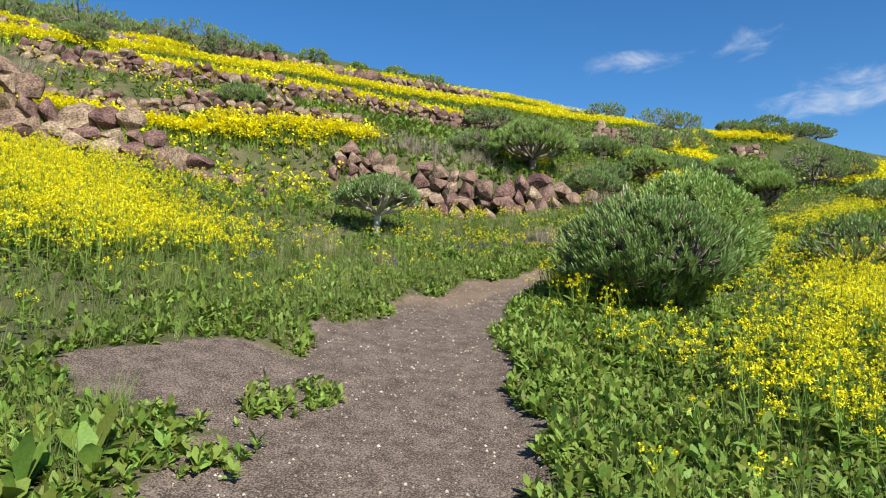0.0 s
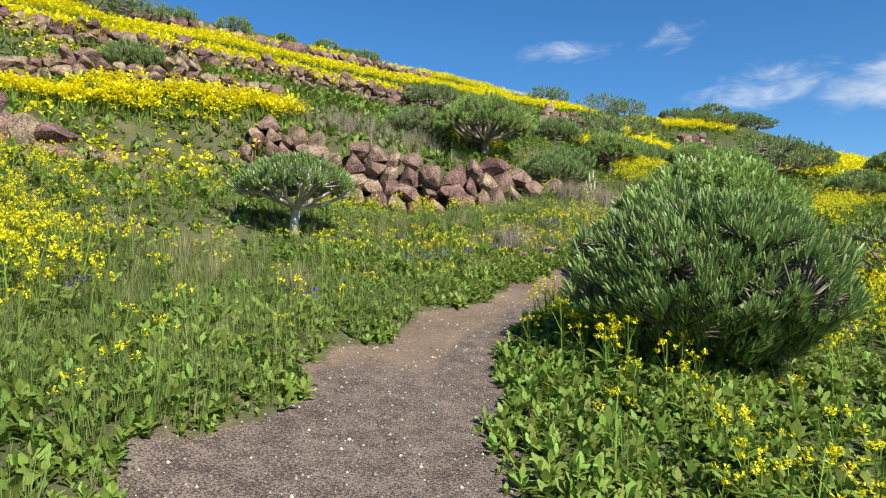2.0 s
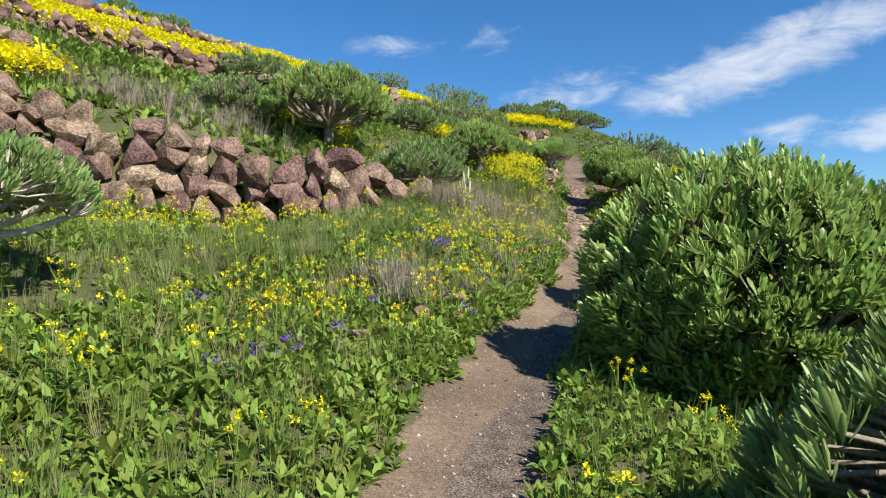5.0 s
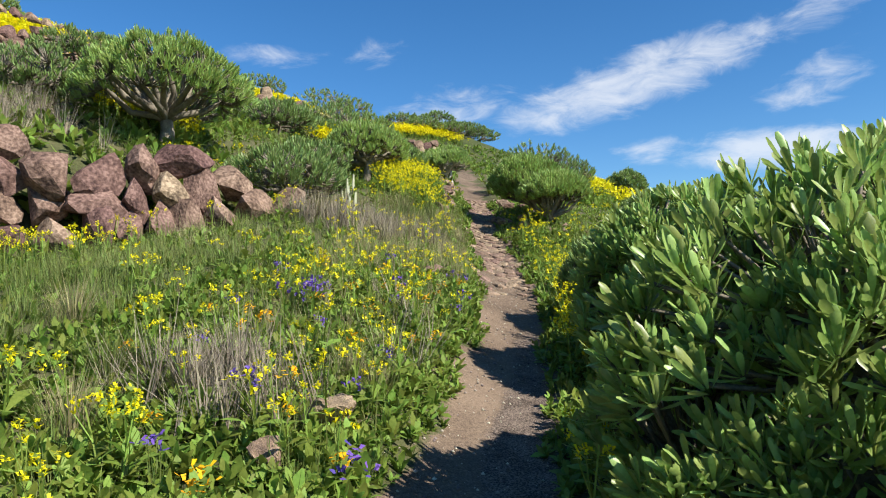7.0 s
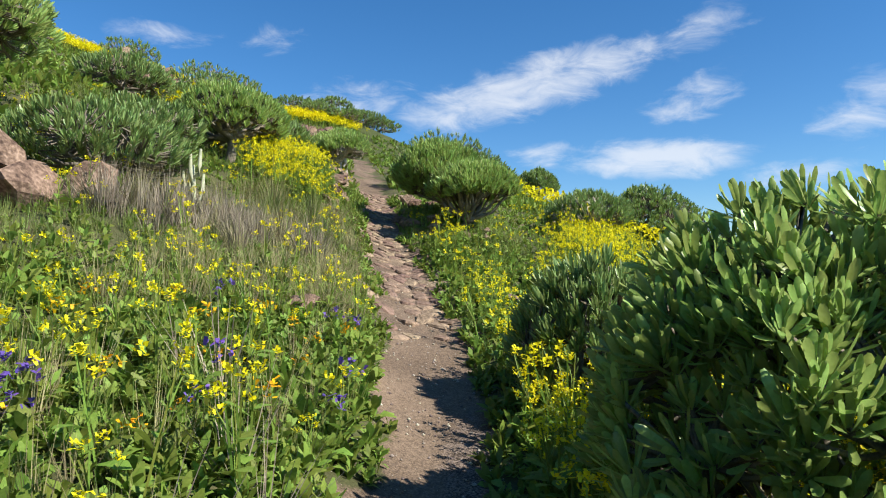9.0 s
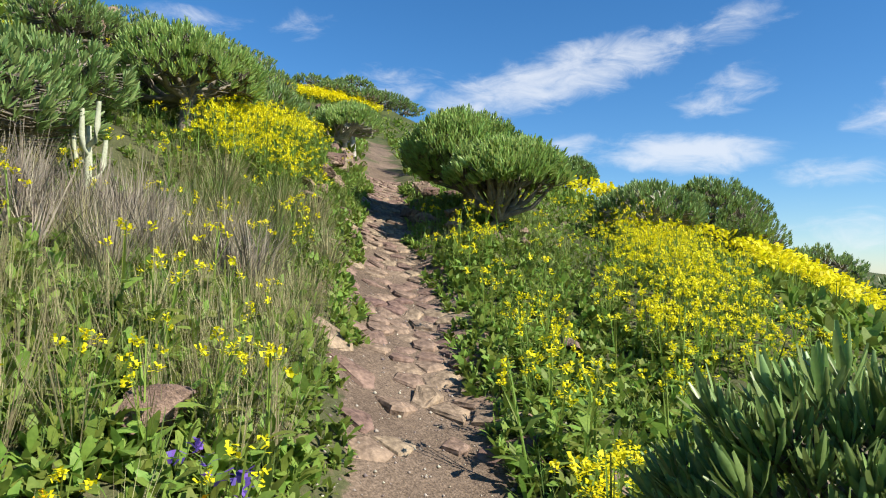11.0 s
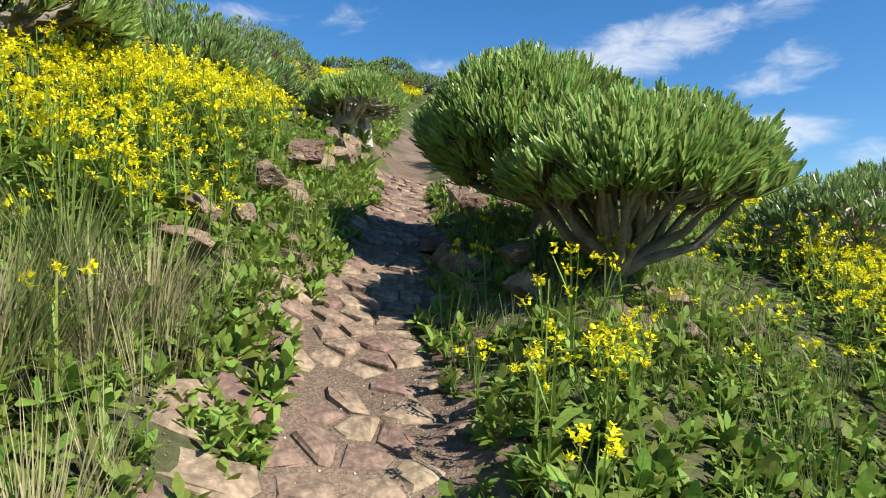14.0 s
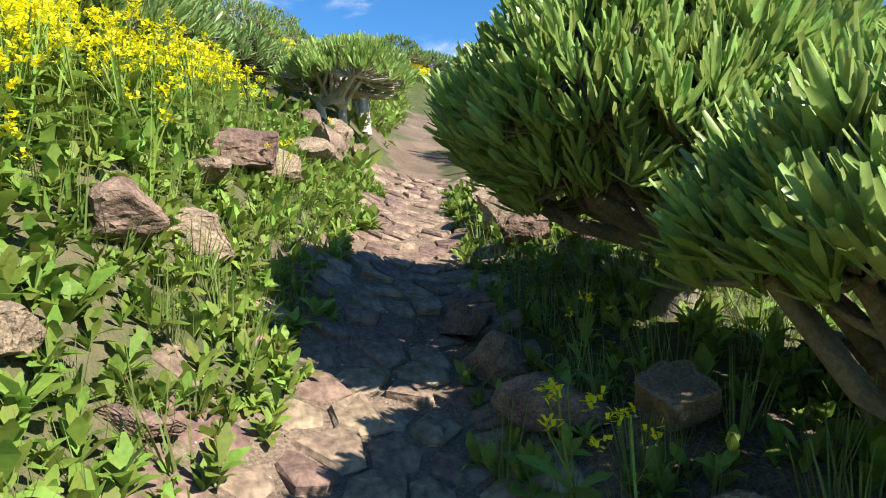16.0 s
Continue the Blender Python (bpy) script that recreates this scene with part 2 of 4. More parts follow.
def step(a, b, v):
    t = np.clip((v - a) / (b - a), 0, 1)
    return t * t * (3 - 2 * t)


def half_width(y):
    return np.interp(y, [-5, 3, 5.5, 7.5, 10, 15, 21, 40], [1.1, .95, .95, .75, .5, .44, .39, .40])


def wave(x, y, k, seed):
    a, b, c = np.sin(seed * 1.7) * 9, np.sin(seed * 2.9) * 9, np.sin(seed * 4.3) * 9
    return (np.sin(x * k + a + 1.3 * np.sin(y * k * .7 + b)) + np.sin(y * k * 1.13 + c + 1.2 * np.sin(x * k * .8 + a)) + np.sin((x + y) * k * .71 + b)) / 3


def ground_z(x, y):
    x, y = np.asarray(x, float), np.asarray(y, float)
    u = x - smooth_table(y, PX)
    left, right = np.maximum(-u, 0), np.maximum(u, 0)
    z = smooth_table(y, PZ)
    z = z + .13 * np.minimum(left, 4) + .22 * np.clip(left - 4, 0, 22) + .2 * np.clip(left - 26, 0, 60)
    z = z - .07 * np.minimum(right, 6) * (1 - step(13, 19, y)) - .18 * np.clip(right - 6, 0, 45) - .03 * np.clip(right - 51, 0, 400)
    w = half_width(y)
    z = z + .1 * step(w - .1, w + .35, np.abs(u))
    z = z + .38 * step(.55, 1.3, left) * step(21, 24, y) * (1 - step(30, 34, y))
    z = z + .2 * step(.5, 1.3, right) * step(19.5, 21.5, y) * (1 - step(24, 27, y)) * (1 - step(1.5, 3.4, right))
    z = z - 1.25 * step(3.2, 7.5, left) * step(12.5, 20, y) * (1 - step(20.55, 21.5, y)) * (.5 + .5 * step(-7, -4, x))
    z = z + 2.0 * np.exp(-((x - 26.5) ** 2 + (y - 54.5) ** 2) / 26)
    off = step(w, w + 1.2, np.abs(u))
    return z + off * (.05 * wave(x, y, 2.1, 1) + .10 * wave(x, y, .8, 2)) + .012 * wave(x, y, 5.5, 3)


def axis(fine_a, fine_b, fine, mid_a, mid_b, mid, far):
    a = list(np.arange(fine_a, fine_b, fine))
    lo, hi = list(np.arange(mid_a, fine_a, mid)), list(np.arange(fine_b, mid_b, mid))
    out = [mid_a - (far - 0) * t ** 3 for t in np.linspace(1, .05, 14)]
    up = [mid_b + far * t ** 3 for t in np.linspace(.05, 1, 14)]
    return np.array(out + lo + a + hi + up)


def build_ground():
    gx, gy = axis(-4, 14, .14, -60, 70, .9, 1800), axis(1, 30, .14, -12, 75, .9, 1800)
    xx, yy = np.meshgrid(gx, gy)
    zz = ground_z(xx, yy)
    far = np.hypot(xx, yy - 20)
    zz = np.where(far > 90, zz + (np.minimum(zz, 12) - 8 - zz) * step(90, 500, far) - 60 * step(300, 1500, far), zz)
    u = xx - smooth_table(yy, PX)
    w = half_width(yy) + .16 * wave(xx, yy, 3.1, 7) + .10 * wave(xx, yy, 8.3, 9)
    trod = 1 - step(-.12, .12, np.abs(u) - w) * 1.0
    spur = ((u + 1.25) / 1.0) ** 2 + ((yy - 4.95) / .75) ** 2 - .5 * wave(xx, yy, 3.3, 11)
    trod = np.maximum(trod, 1 - step(.75, 1.2, spur))
    trod = np.maximum(trod, step(.5, .75, wave(xx, yy, 1.4, 5)) * (np.abs(u) < 2.2)) * (yy < 42)
    loose = trod * np.maximum(1 - step(7.5, 9.5, yy), (1 - step(15.5, 17.5, yy)) * step(-.1, .25, u - .15 * wave(xx, yy, 1.5, 4)))
    ny, nx = xx.shape
    i = np.arange(ny * nx).reshape(ny, nx)
    faces = np.stack([i[:-1, :-1], i[:-1, 1:], i[1:, 1:], i[1:, :-1]], -1).reshape(-1, 4)
    me = mesh_from("ground", np.stack([xx, yy, zz], -1).reshape(-1, 3), faces, [GROUND], None, True)
    for key, mask in (("trod", trod), ("gravel", loose), ("far", step(22, 34, far))):
        me.attributes.new(key, "FLOAT", "POINT").data.foreach_set("value", mask.astype(np.float32).ravel())
    tagged(new("ground", me), "green hillside of soil and herbs with a trodden brown footpath", "ground", kind="structure")


build_ground()
rng = np.random.default_rng(4)


# ---- stones ----
def stone_mesh(name, seed, flat=1.0, mat=LAVA, fine=2):
    r = random.Random(seed)
    bm = bmesh.new()
    bmesh.ops.create_icosphere(bm, subdivisions=fine, radius=.5)
    # chop with random planes to give broken faces
    cuts = [(Vector((r.gauss(0, 1), r.gauss(0, 1), r.gauss(0, 1))).normalized(), r.uniform(.20, .36)) for _ in range(11)]
    for v in bm.verts:
        for nrm, d in cuts:
            over = v.co.dot(nrm) - d
            if over > 0:
                v.co -= nrm * over
        v.co += Vector((r.gauss(0, 1), r.gauss(0, 1), r.gauss(0, 1))) * .007
        v.co *= 1 + .09 * noise.noise(v.co * 4.5 + Vector((seed * 3.1, 0, 0)))
        if fine > 2:
            v.co *= 1 + .10 * noise.noise(v.co * 3.1 + Vector((seed, 0, 0))) + .05 * noise.noise(v.co * 9)
        v.co.z *= flat
    me = bpy.data.meshes.new(name)
    bm.to_mesh(me)
    bm.free()
    me.materials.append(mat)
    return me


STONES = [stone_mesh("stone", s) for s in range(12)]


def wall_of_stones(line, height, stone, label, seed, lean=.12, taper=(.8, .8)):
    """A dry-stone wall along a line of plan points, laid course by course; parts are its stones."""
    r = random.Random(seed)
    pts = [Vector((x, y, 0)) for x, y in line]
    lens = [(b - a).length for a, b in zip(pts, pts[1:])]
    total = sum(lens)

    def place(s):
        for a, b, d in zip(pts, pts[1:], lens):
            if s <= d or b is pts[-1]:
                return a.lerp(b, min(1, s / d)), (b - a).normalized()
            s -= d
    o, _ = place(total / 2)
    wall = thing("dry_stone_wall", (o.x, o.y, float(ground_z(o.x, o.y))), label, "stone wall", "terrace walls")
    inv = wall.matrix_world.inverted()
    z = 0.0
    while z < height:
        h = stone * r.uniform(.72, 1.0)
        s = r.uniform(0, stone)
        while s < total:
            wd = stone * r.uniform(.75, 1.5)
            p, d = place(s + wd / 2)
            edge = min(1, s / (taper[0] + .01), (total - s) / (taper[1] + .01))
            top = height * (.3 + .7 * edge) * (1 + .14 * math.sin(s * 2.3 + seed))
            if z + h * .5 < top:
                nrm = Vector((-d.y, d.x, 0))
                q = p + nrm * (lean * z + r.uniform(-.06, .06))
                g = float(ground_z(p.x - nrm.x * .25, p.y - nrm.y * .25))
                ob = new("stone", r.choice(STONES))
                ob.parent = wall
                m = Matrix.LocRotScale((q.x, q.y, g + z + h * .42 + r.uniform(-.03, .03)),
                                       Euler((r.uniform(-.18, .18), r.uniform(-.18, .18), math.atan2(d.y, d.x) + r.uniform(-.25, .25) + r.choice((0, math.pi)))),
                                       (wd * 1.42, stone * r.uniform(1.2, 1.6), h * 1.6))
                ob.matrix_basis = inv @ m
            s += wd * .86
        z += h * .84
    return wall


RED = "reddish-brown volcanic dry-stone terrace wall in the grass"
wall_of_stones([(-4.0, 21.0), (-2.4, 20.9)], 1.5, .42, "tumbled heap end of a reddish volcanic terrace wall", 1, taper=(.8, .2))
wall_of_stones([(-2.6, 20.85), (-.8, 20.6), (2.4, 20.5), (4.6, 20.75)], 1.55, .5, RED, 2, taper=(.2, 3.0))
wall_of_stones([(-11.5, 13.2), (-8.7, 13.6), (-7.0, 14.3), (-5.3, 15.0)], 1.75, .48, RED, 3, taper=(.1, 4.0))
wall_of_stones([(-15, 19.3), (-10.3, 20.9), (-7.1, 21.9), (-4.5, 22.6), (-2.5, 22.6)], .85, .36, RED, 4)
wall_of_stones([(-15.4, 23), (-9.7, 23.9), (-6.2, 25.9), (-3, 27), (.9, 29), (4.5, 33.5)], .8, .36, RED, 5)
wall_of_stones([(-19, 24.7), (-17.2, 26), (-15.3, 28.5), (-14.8, 34)], .75, .5, RED, 6)
wall_of_stones([(-13.8, 39.4), (-10, 41.6), (-5, 42), (-1.6, 43.5), (3.5, 47)], .9, .6, RED, 7)
wall_of_stones([(8.0, 36.6), (9.2, 37.2), (10.8, 37.6)], 1.3, .5, "broken pile of reddish field stones on the slope", 8, taper=(.6, .8))
wall_of_stones([(19.5, 46.5), (22, 46)], 1.0, .5, "low reddish field wall among yellow flowers", 9)


def boulder(x, y, size, label, seed, flat=1.0, mat=LAVA, sink=.25):
    r = random.Random(seed)
    ob = new("boulder", stone_mesh("boulder", 100 + seed, flat, mat, 4))
    ob.matrix_world = Matrix.LocRotScale((x, y, float(ground_z(x, y)) + size * flat * (.5 - sink)),
                                         Euler((r.uniform(-.2, .2), r.uniform(-.2, .2), r.uniform(0, 6))), (size * .95, size * .75, size * .75))
    return tagged(ob, label, "rock")


TAN = "tan weathered rock among green herbs by the path"
for k, (x, y, s, fl) in enumerate([(-5.1, 16.6, .9, .9), (-4.5, 16.9, .6, .8), (-5.6, 16.9, .6, .8)]):
    boulder(x, y, s, "brown field stone lying in the flowering meadow", k, fl)
for k, (x, y, s, fl) in enumerate([(2.62, 14.05, .42, .9), (2.2, 13.75, .34, .8), (5.45, 17.95, .36, .8), (6.4, 19.95, .4, .8), (1.5, 13.2, .3, .6), (7.2, 17.3, .3, .6), (8.75, 18.95, .3, .6),
                                   # stones on the uphill bank
                                   (8.2, 22.45, .5, .5), (8.32, 22.7, .42, .9), (8.6, 22.98, .36, .8), (8.95, 23.55, .5, .9), (9.22, 23.8, .42, .8), (9.65, 24.75, .75, .7), (9.95, 25.1, .55, .7), (9.35, 24.3, .4, .6), (8.45, 21.95, .3, .5), (8.9, 22.95, .34, .4),
                                   (10.5, 26.0, .5, .8), (10.95, 26.75, .6, .9), (11.2, 27.2, .5, .8), (11.45, 27.6, .55, .9), (11.05, 27.3, .45, .8), (11.7, 27.75, .4, .8),
                                   # stones under the trees and beyond them
                                   (10.2, 22.42, .42, .9), (10.05, 22.75, .4, .8), (10.2, 23.2, .45, .8), (10.35, 23.6, .4, .8), (9.95, 22.0, .36, .8), (10.75, 22.15, .36, .9), (10.95, 22.35, .4, .8), (10.62, 21.5, .36, .7), (10.35, 21.2, .3, .8), (10.8, 21.2, .34, .5),
                                   (11.2, 24.3, .5, .7), (11.45, 24.75, .55, .9), (11.65, 25.15, .6, .8), (11.95, 25.6, .5, .8), (11.35, 23.9, .4, .7), (12.3, 26.2, .5, .8)]):
    boulder(x, y, s, TAN, 20 + k, fl, SLAB, .3)


# ---- succulent shrubs ----
def rosette(leaves, length, width, seed, open_=.75, outline=((0, .4), (.6, 1), (1, .38)), keel=0.0):
    """Upright finger leaves round a shoot's end, the inner ones steepest; keel: how deep each leaf is folded along its middle."""
    r = random.Random(seed)
    out = []
    for k in range(leaves):
        t = k / leaves
        v, f = blade(length * r.uniform(.78, 1.1) * (1 - .15 * t), width * r.uniform(.85, 1.15), (.06 + .94 * t ** .8) * open_ + r.uniform(-.1, .1), r.uniform(-.4, -.05), k * 2.4 + r.uniform(-.2, .2),
                     fold=.12, base=.006 + .012 * t, outline=outline, z0=-.035 * t)
        if keel:
            n = len(v) // 2
            mid = (v[0::2] + v[1::2]) / 2
            side = v[1::2] - v[0::2]
            out_way = np.array([math.cos(k * 2.4), math.sin(k * 2.4), -.3])
            mid = mid + out_way * np.linalg.norm(side, axis=1)[:, None] * keel
            v = np.stack([v[0::2], mid, v[1::2]], 1).reshape(-1, 3)
            f = np.array([[3 * i + j, 3 * i + j + 1, 3 * i + j + 4, 3 * i + j + 3] for i in range(n - 1) for j in (0, 1)])
        out.append((v, f))
    return join(out)


R_LONG = [rosette(12, .16, .024, s, .8) for s in range(3)]
R_DOME = [rosette(12, .15, .023, s, .75, keel=.22) for s in range(3)]
R_WIDE = [rosette(13, .15, .029, s, 1.2, ((0, .28), (.55, .85), (.82, 1), (1, .4)), .2) for s in range(3)]
R_BIG = [rosette(12, .155, .025, s, .72, ((0, .45), (.6, 1), (1, .42)), .24) for s in range(3)]
R_FINE = [rosette(9, .13, .024, s, .8) for s in range(2)]


def shrub(name, x, y, r, height, label, seed, leaf=LEAF, kit=R_LONG, count=500, clear=.35, bark=BARKD, squash=(1, 1), yaw=0.0, leaf_size=1.0, dip=.25, limbs=16, lean=(0, 0), stems=1, girth=1.0, lift=0.0, vase=.6, toss=.15, fork=.55):
    """A many-limbed shrub: trunk and limbs as one mesh, leaf rosettes at the branch tips as the crown.
    clear: bare height under the crown as a share of the height; dip: how far the crown's rim hangs below its middle."""
    g = np.random.default_rng(seed)
    zb = float(ground_z(x, y)) - .05 + lift
    ob = thing(name, (x, y, zb), label, "shrub", "", yaw)
    n = int(count * 1.15)
    az, c = g.uniform(0, 2 * math.pi, n), g.uniform(-dip, 1, n)
    rad = np.sqrt(np.maximum(0, 1 - np.clip(c, 0, 1) ** 2))
    rad = np.where(c < 0, 1 + c * vase, rad)
    # lumpy outline
    lump = 1 + .06 * np.sin(3 * az + seed) + .05 * np.sin(7 * az + 2 * seed + 5 * c) + .06 * np.sin(9 * az - 3 * c + seed) * np.cos(6 * c) + g.normal(0, .02, n)
    inner = g.random(n) < .22
    lump = np.where(inner, lump * g.uniform(.72, .92, n), lump)
    r, height = r - .08, height - .12
    if count <= 200:
        leaf_size *= 1.55
    cz, ch = height * clear, height * (1 - clear)
    px = rad * np.cos(az) * r * squash[0] * lump
    py = rad * np.sin(az) * r * squash[1] * lump
    pz = cz + np.where(c > 0, c * ch, c * cz * 1.2) * lump
    tips = np.stack([px + lean[0] * pz, py + lean[1] * pz, pz], 1)
    nrm = np.stack([px / r * .75, py / r * .75, 1.0 + c * .5], 1) + g.normal(0, toss, (n, 3))
    # trunks, then limbs with the twigs that lead to the tips nearest to each
    pick = g.choice(n, limbs, replace=False)
    feet = [np.array([g.normal(0, .05), g.normal(0, .05), 0]) if stems == 1 else np.array([g.uniform(-.35, .35) * r, g.uniform(-.35, .35) * r, 0]) for _ in range(stems)]
    knees = []
    tr = .035 * height * girth + .02
    fork = cz * fork + .08
    for ft in feet:
        top = ft + np.array([lean[0] * fork + g.normal(0, .03), lean[1] * fork + g.normal(0, .03), fork])
        part("trunk", mesh_from("trunk", *tube([ft + (0, 0, -.1), ft * .98 + (0, 0, .02), (ft + top) / 2 + g.normal(0, .02, 3), top], [tr * 1.5, tr * 1.2, tr, tr * .9], 8), [bark], smooth=True), ob)
        knees.append(top)
    ends, wood = [], []
    for k, i in enumerate(pick):
        a = knees[k % len(knees)]
        b = tips[i] * .80 + a * .20
        mid = a * .45 + b * .55 + np.array([0, 0, -.10 * np.linalg.norm(b - a)]) + g.normal(0, .03, 3) * height
        wood.append([tube([a - (0, 0, .03), a * .7 + mid * .3, mid, b], [tr * .75, tr * .6, tr * .45, tr * .3], 6)])
        ends += [(mid, tr * .4), (mid * .5 + b * .5, tr * .34), (b, tr * .3)]
    e = np.array([p for p, _ in ends])
    for i in range(n if count > 200 else 0):
        d = np.linalg.norm(e - tips[i], axis=1) + .6 * np.maximum(0, e[:, 2] - tips[i, 2])
        j = int(np.argmin(d))
        m = e[j] * .5 + tips[i] * .5 + np.array([0, 0, -.08 * d[j]])
        wood[j // 3].append(tube([e[j], m, tips[i]], [min(ends[j][1], .02), .011, .009], 3))
    for w in wood:
        part("limb", mesh_from("limb", *join(w), [bark], smooth=True), ob)
    which = g.integers(0, len(kit), n)
    crown = [spread(kit[k], tips[which == k], g.uniform(0, 6.3, (which == k).sum()), g.uniform(.8, 1.2, (which == k).sum()) * leaf_size * .79, nrm[which == k]) for k in range(len(kit))]
    part("crown", mesh_from("crown", *join(crown), [leaf]), ob)
    return ob


DOME = "dense dome-shaped green succulent shrub beside the footpath"
shrub("succulent_shrub", 2.62, 8.75, 1.12, 1.42, "large dome-shaped blue-green succulent shrub overhanging the path", 11, LEAFD, R_DOME, 1750, .34, squash=(1.0, 1.0), dip=.75, limbs=30, stems=2, girth=1.2, vase=.7)
shrub("succulent_shrub", 4.42, 12.05, 1.26, 1.9, "tall rounded broad-leaved succulent shrub beside the path", 12, LEAF, R_WIDE, 1800, .36, dip=.9, limbs=24, stems=3, leaf_size=1.2, vase=.3, toss=.3)
shrub("succulent_shrub", 5.72, 14.25, .86, 1.62, "rounded broad-leaved succulent shrub beside the path", 13, LEAF, R_WIDE, 950, .36, dip=.9, limbs=20, stems=2, leaf_size=1.2, vase=.3, toss=.3)
shrub("succulent_shrub", 6.62, 16.1, .56, 1.15, "small upright succulent shrub among yellow flowers", 14, LEAFD, R_DOME, 480, .35, dip=.7, limbs=10)
shrub("succulent_tree", 10.75, 22.98, .84, 1.42, "big umbrella-shaped green succulent tree leaning over the path", 16, LEAF, R_BIG, 1050, .52, dip=.3, limbs=30, girth=1.1, leaf_size=1.12, vase=1.2, toss=.24, fork=.3)
shrub("succulent_tree", 10.4, 21.74, .76, 1.2, "spreading green succulent tree with bare forked limbs", 17, LEAF, R_BIG, 760, .6, dip=.1, limbs=32, girth=1.1, lean=(.12, -.06), leaf_size=1.12, vase=1.2, toss=.24, fork=.18)
shrub("succulent_tree", -1.27, 12.95, .85, 1.24, "small umbrella-shaped tree with a white forked trunk", 18, LEAFD, R_FINE, 760, .62, BARK, dip=.06, limbs=14, girth=1.1, leaf_size=.9)
shrub("succulent_tree", 2.97, 22.5, 1.45, 1.85, "umbrella-shaped green tree standing above the stone wall", 19, LEAF, R_LONG, 800, .5, BARKD, dip=.12, limbs=22, girth=1.5, leaf_size=1.1)
shrub("succulent_shrub", 4.7, 21.7, 1.1, .95, DOME, 20, LEAFD, R_LONG, 510, .35, dip=.3, limbs=12)
shrub("succulent_tree", 7.2, 24.0, .95, 1.3, "umbrella-shaped green tree with bare forked limbs on the slope", 21, LEAF, R_LONG, 620, .48, BARKD, dip=.15, limbs=18, girth=1.4)
shrub("succulent_shrub", 5.6, 23.2, .9, .75, DOME, 22, LEAFD, R_LONG, 408, .3, dip=.5, limbs=12)
shrub("succulent_shrub", 8.6, 25.8, 1.0, .8, DOME, 23, LEAFD, R_LONG, 442, .3, dip=.5, limbs=12)
shrub("succulent_shrub", 1.0, 23.4, 1.0, .85, DOME, 24, LEAFD, R_FINE, 442, .25, dip=.7, limbs=10)
shrub("succulent_tree", 11.8, 28.2, .75, 1.15, "bushy shrub with several white trunks above rocks", 25, LEAF, R_LONG, 520, .62, BARK, dip=.05, limbs=14, stems=3)
shrub("succulent_tree", 12.5, 29.5, .85, 1.15, "bushy shrub with several white trunks above rocks", 26, LEAF, R_LONG, 460, .6, BARK, dip=.05, limbs=14, stems=3)
shrub("succulent_tree", 23.65, 32.6, .95, 1.6, "lone small tree on the yellow field", 27, LEAFD, R_LONG, 420, .5, BARKD, dip=.1, limbs=12, leaf_size=1.4)
shrub("succulent_tree", 14.5, 22.55, .95, 1.15, "low twisted shrub with bare limbs in yellow flowers", 28, LEAFD, R_LONG, 460, .5, BARK, dip=.15, limbs=16)
shrub("succulent_tree", 19.4, 24.4, 1.3, 1.75, "large rounded dark-green shrub on the slope", 29, LEAFD, R_LONG, 1250, .3, dip=.7, limbs=16, leaf_size=1.2)
shrub("succulent_shrub", 29, 29, 1.6, 2.2, "rounded dark-green shrub on the falling slope", 30, LEAFD, R_LONG, 700, .25, dip=.7, limbs=12, leaf_size=1.3)
shrub("succulent_shrub", 24.8, 21.6, 1.6, 1.9, "rounded dark-green shrub on the falling slope", 32, LEAFD, R_LONG, 800, .25, dip=.7, limbs=12, leaf_size=1.3)
shrub("succulent_shrub", 27.5, 21.5, 1.5, 2.2, "rounded dark-green shrub on the falling slope", 33, LEAFD, R_LONG, 700, .25, dip=.7, limbs=12, leaf_size=1.3)
shrub("succulent_shrub", 7.9, 13.1, 1.1, 1.3, "dark-green dome shrub standing in yellow flowers", 31, LEAFD, R_LONG, 420, .35, dip=.5, limbs=14)
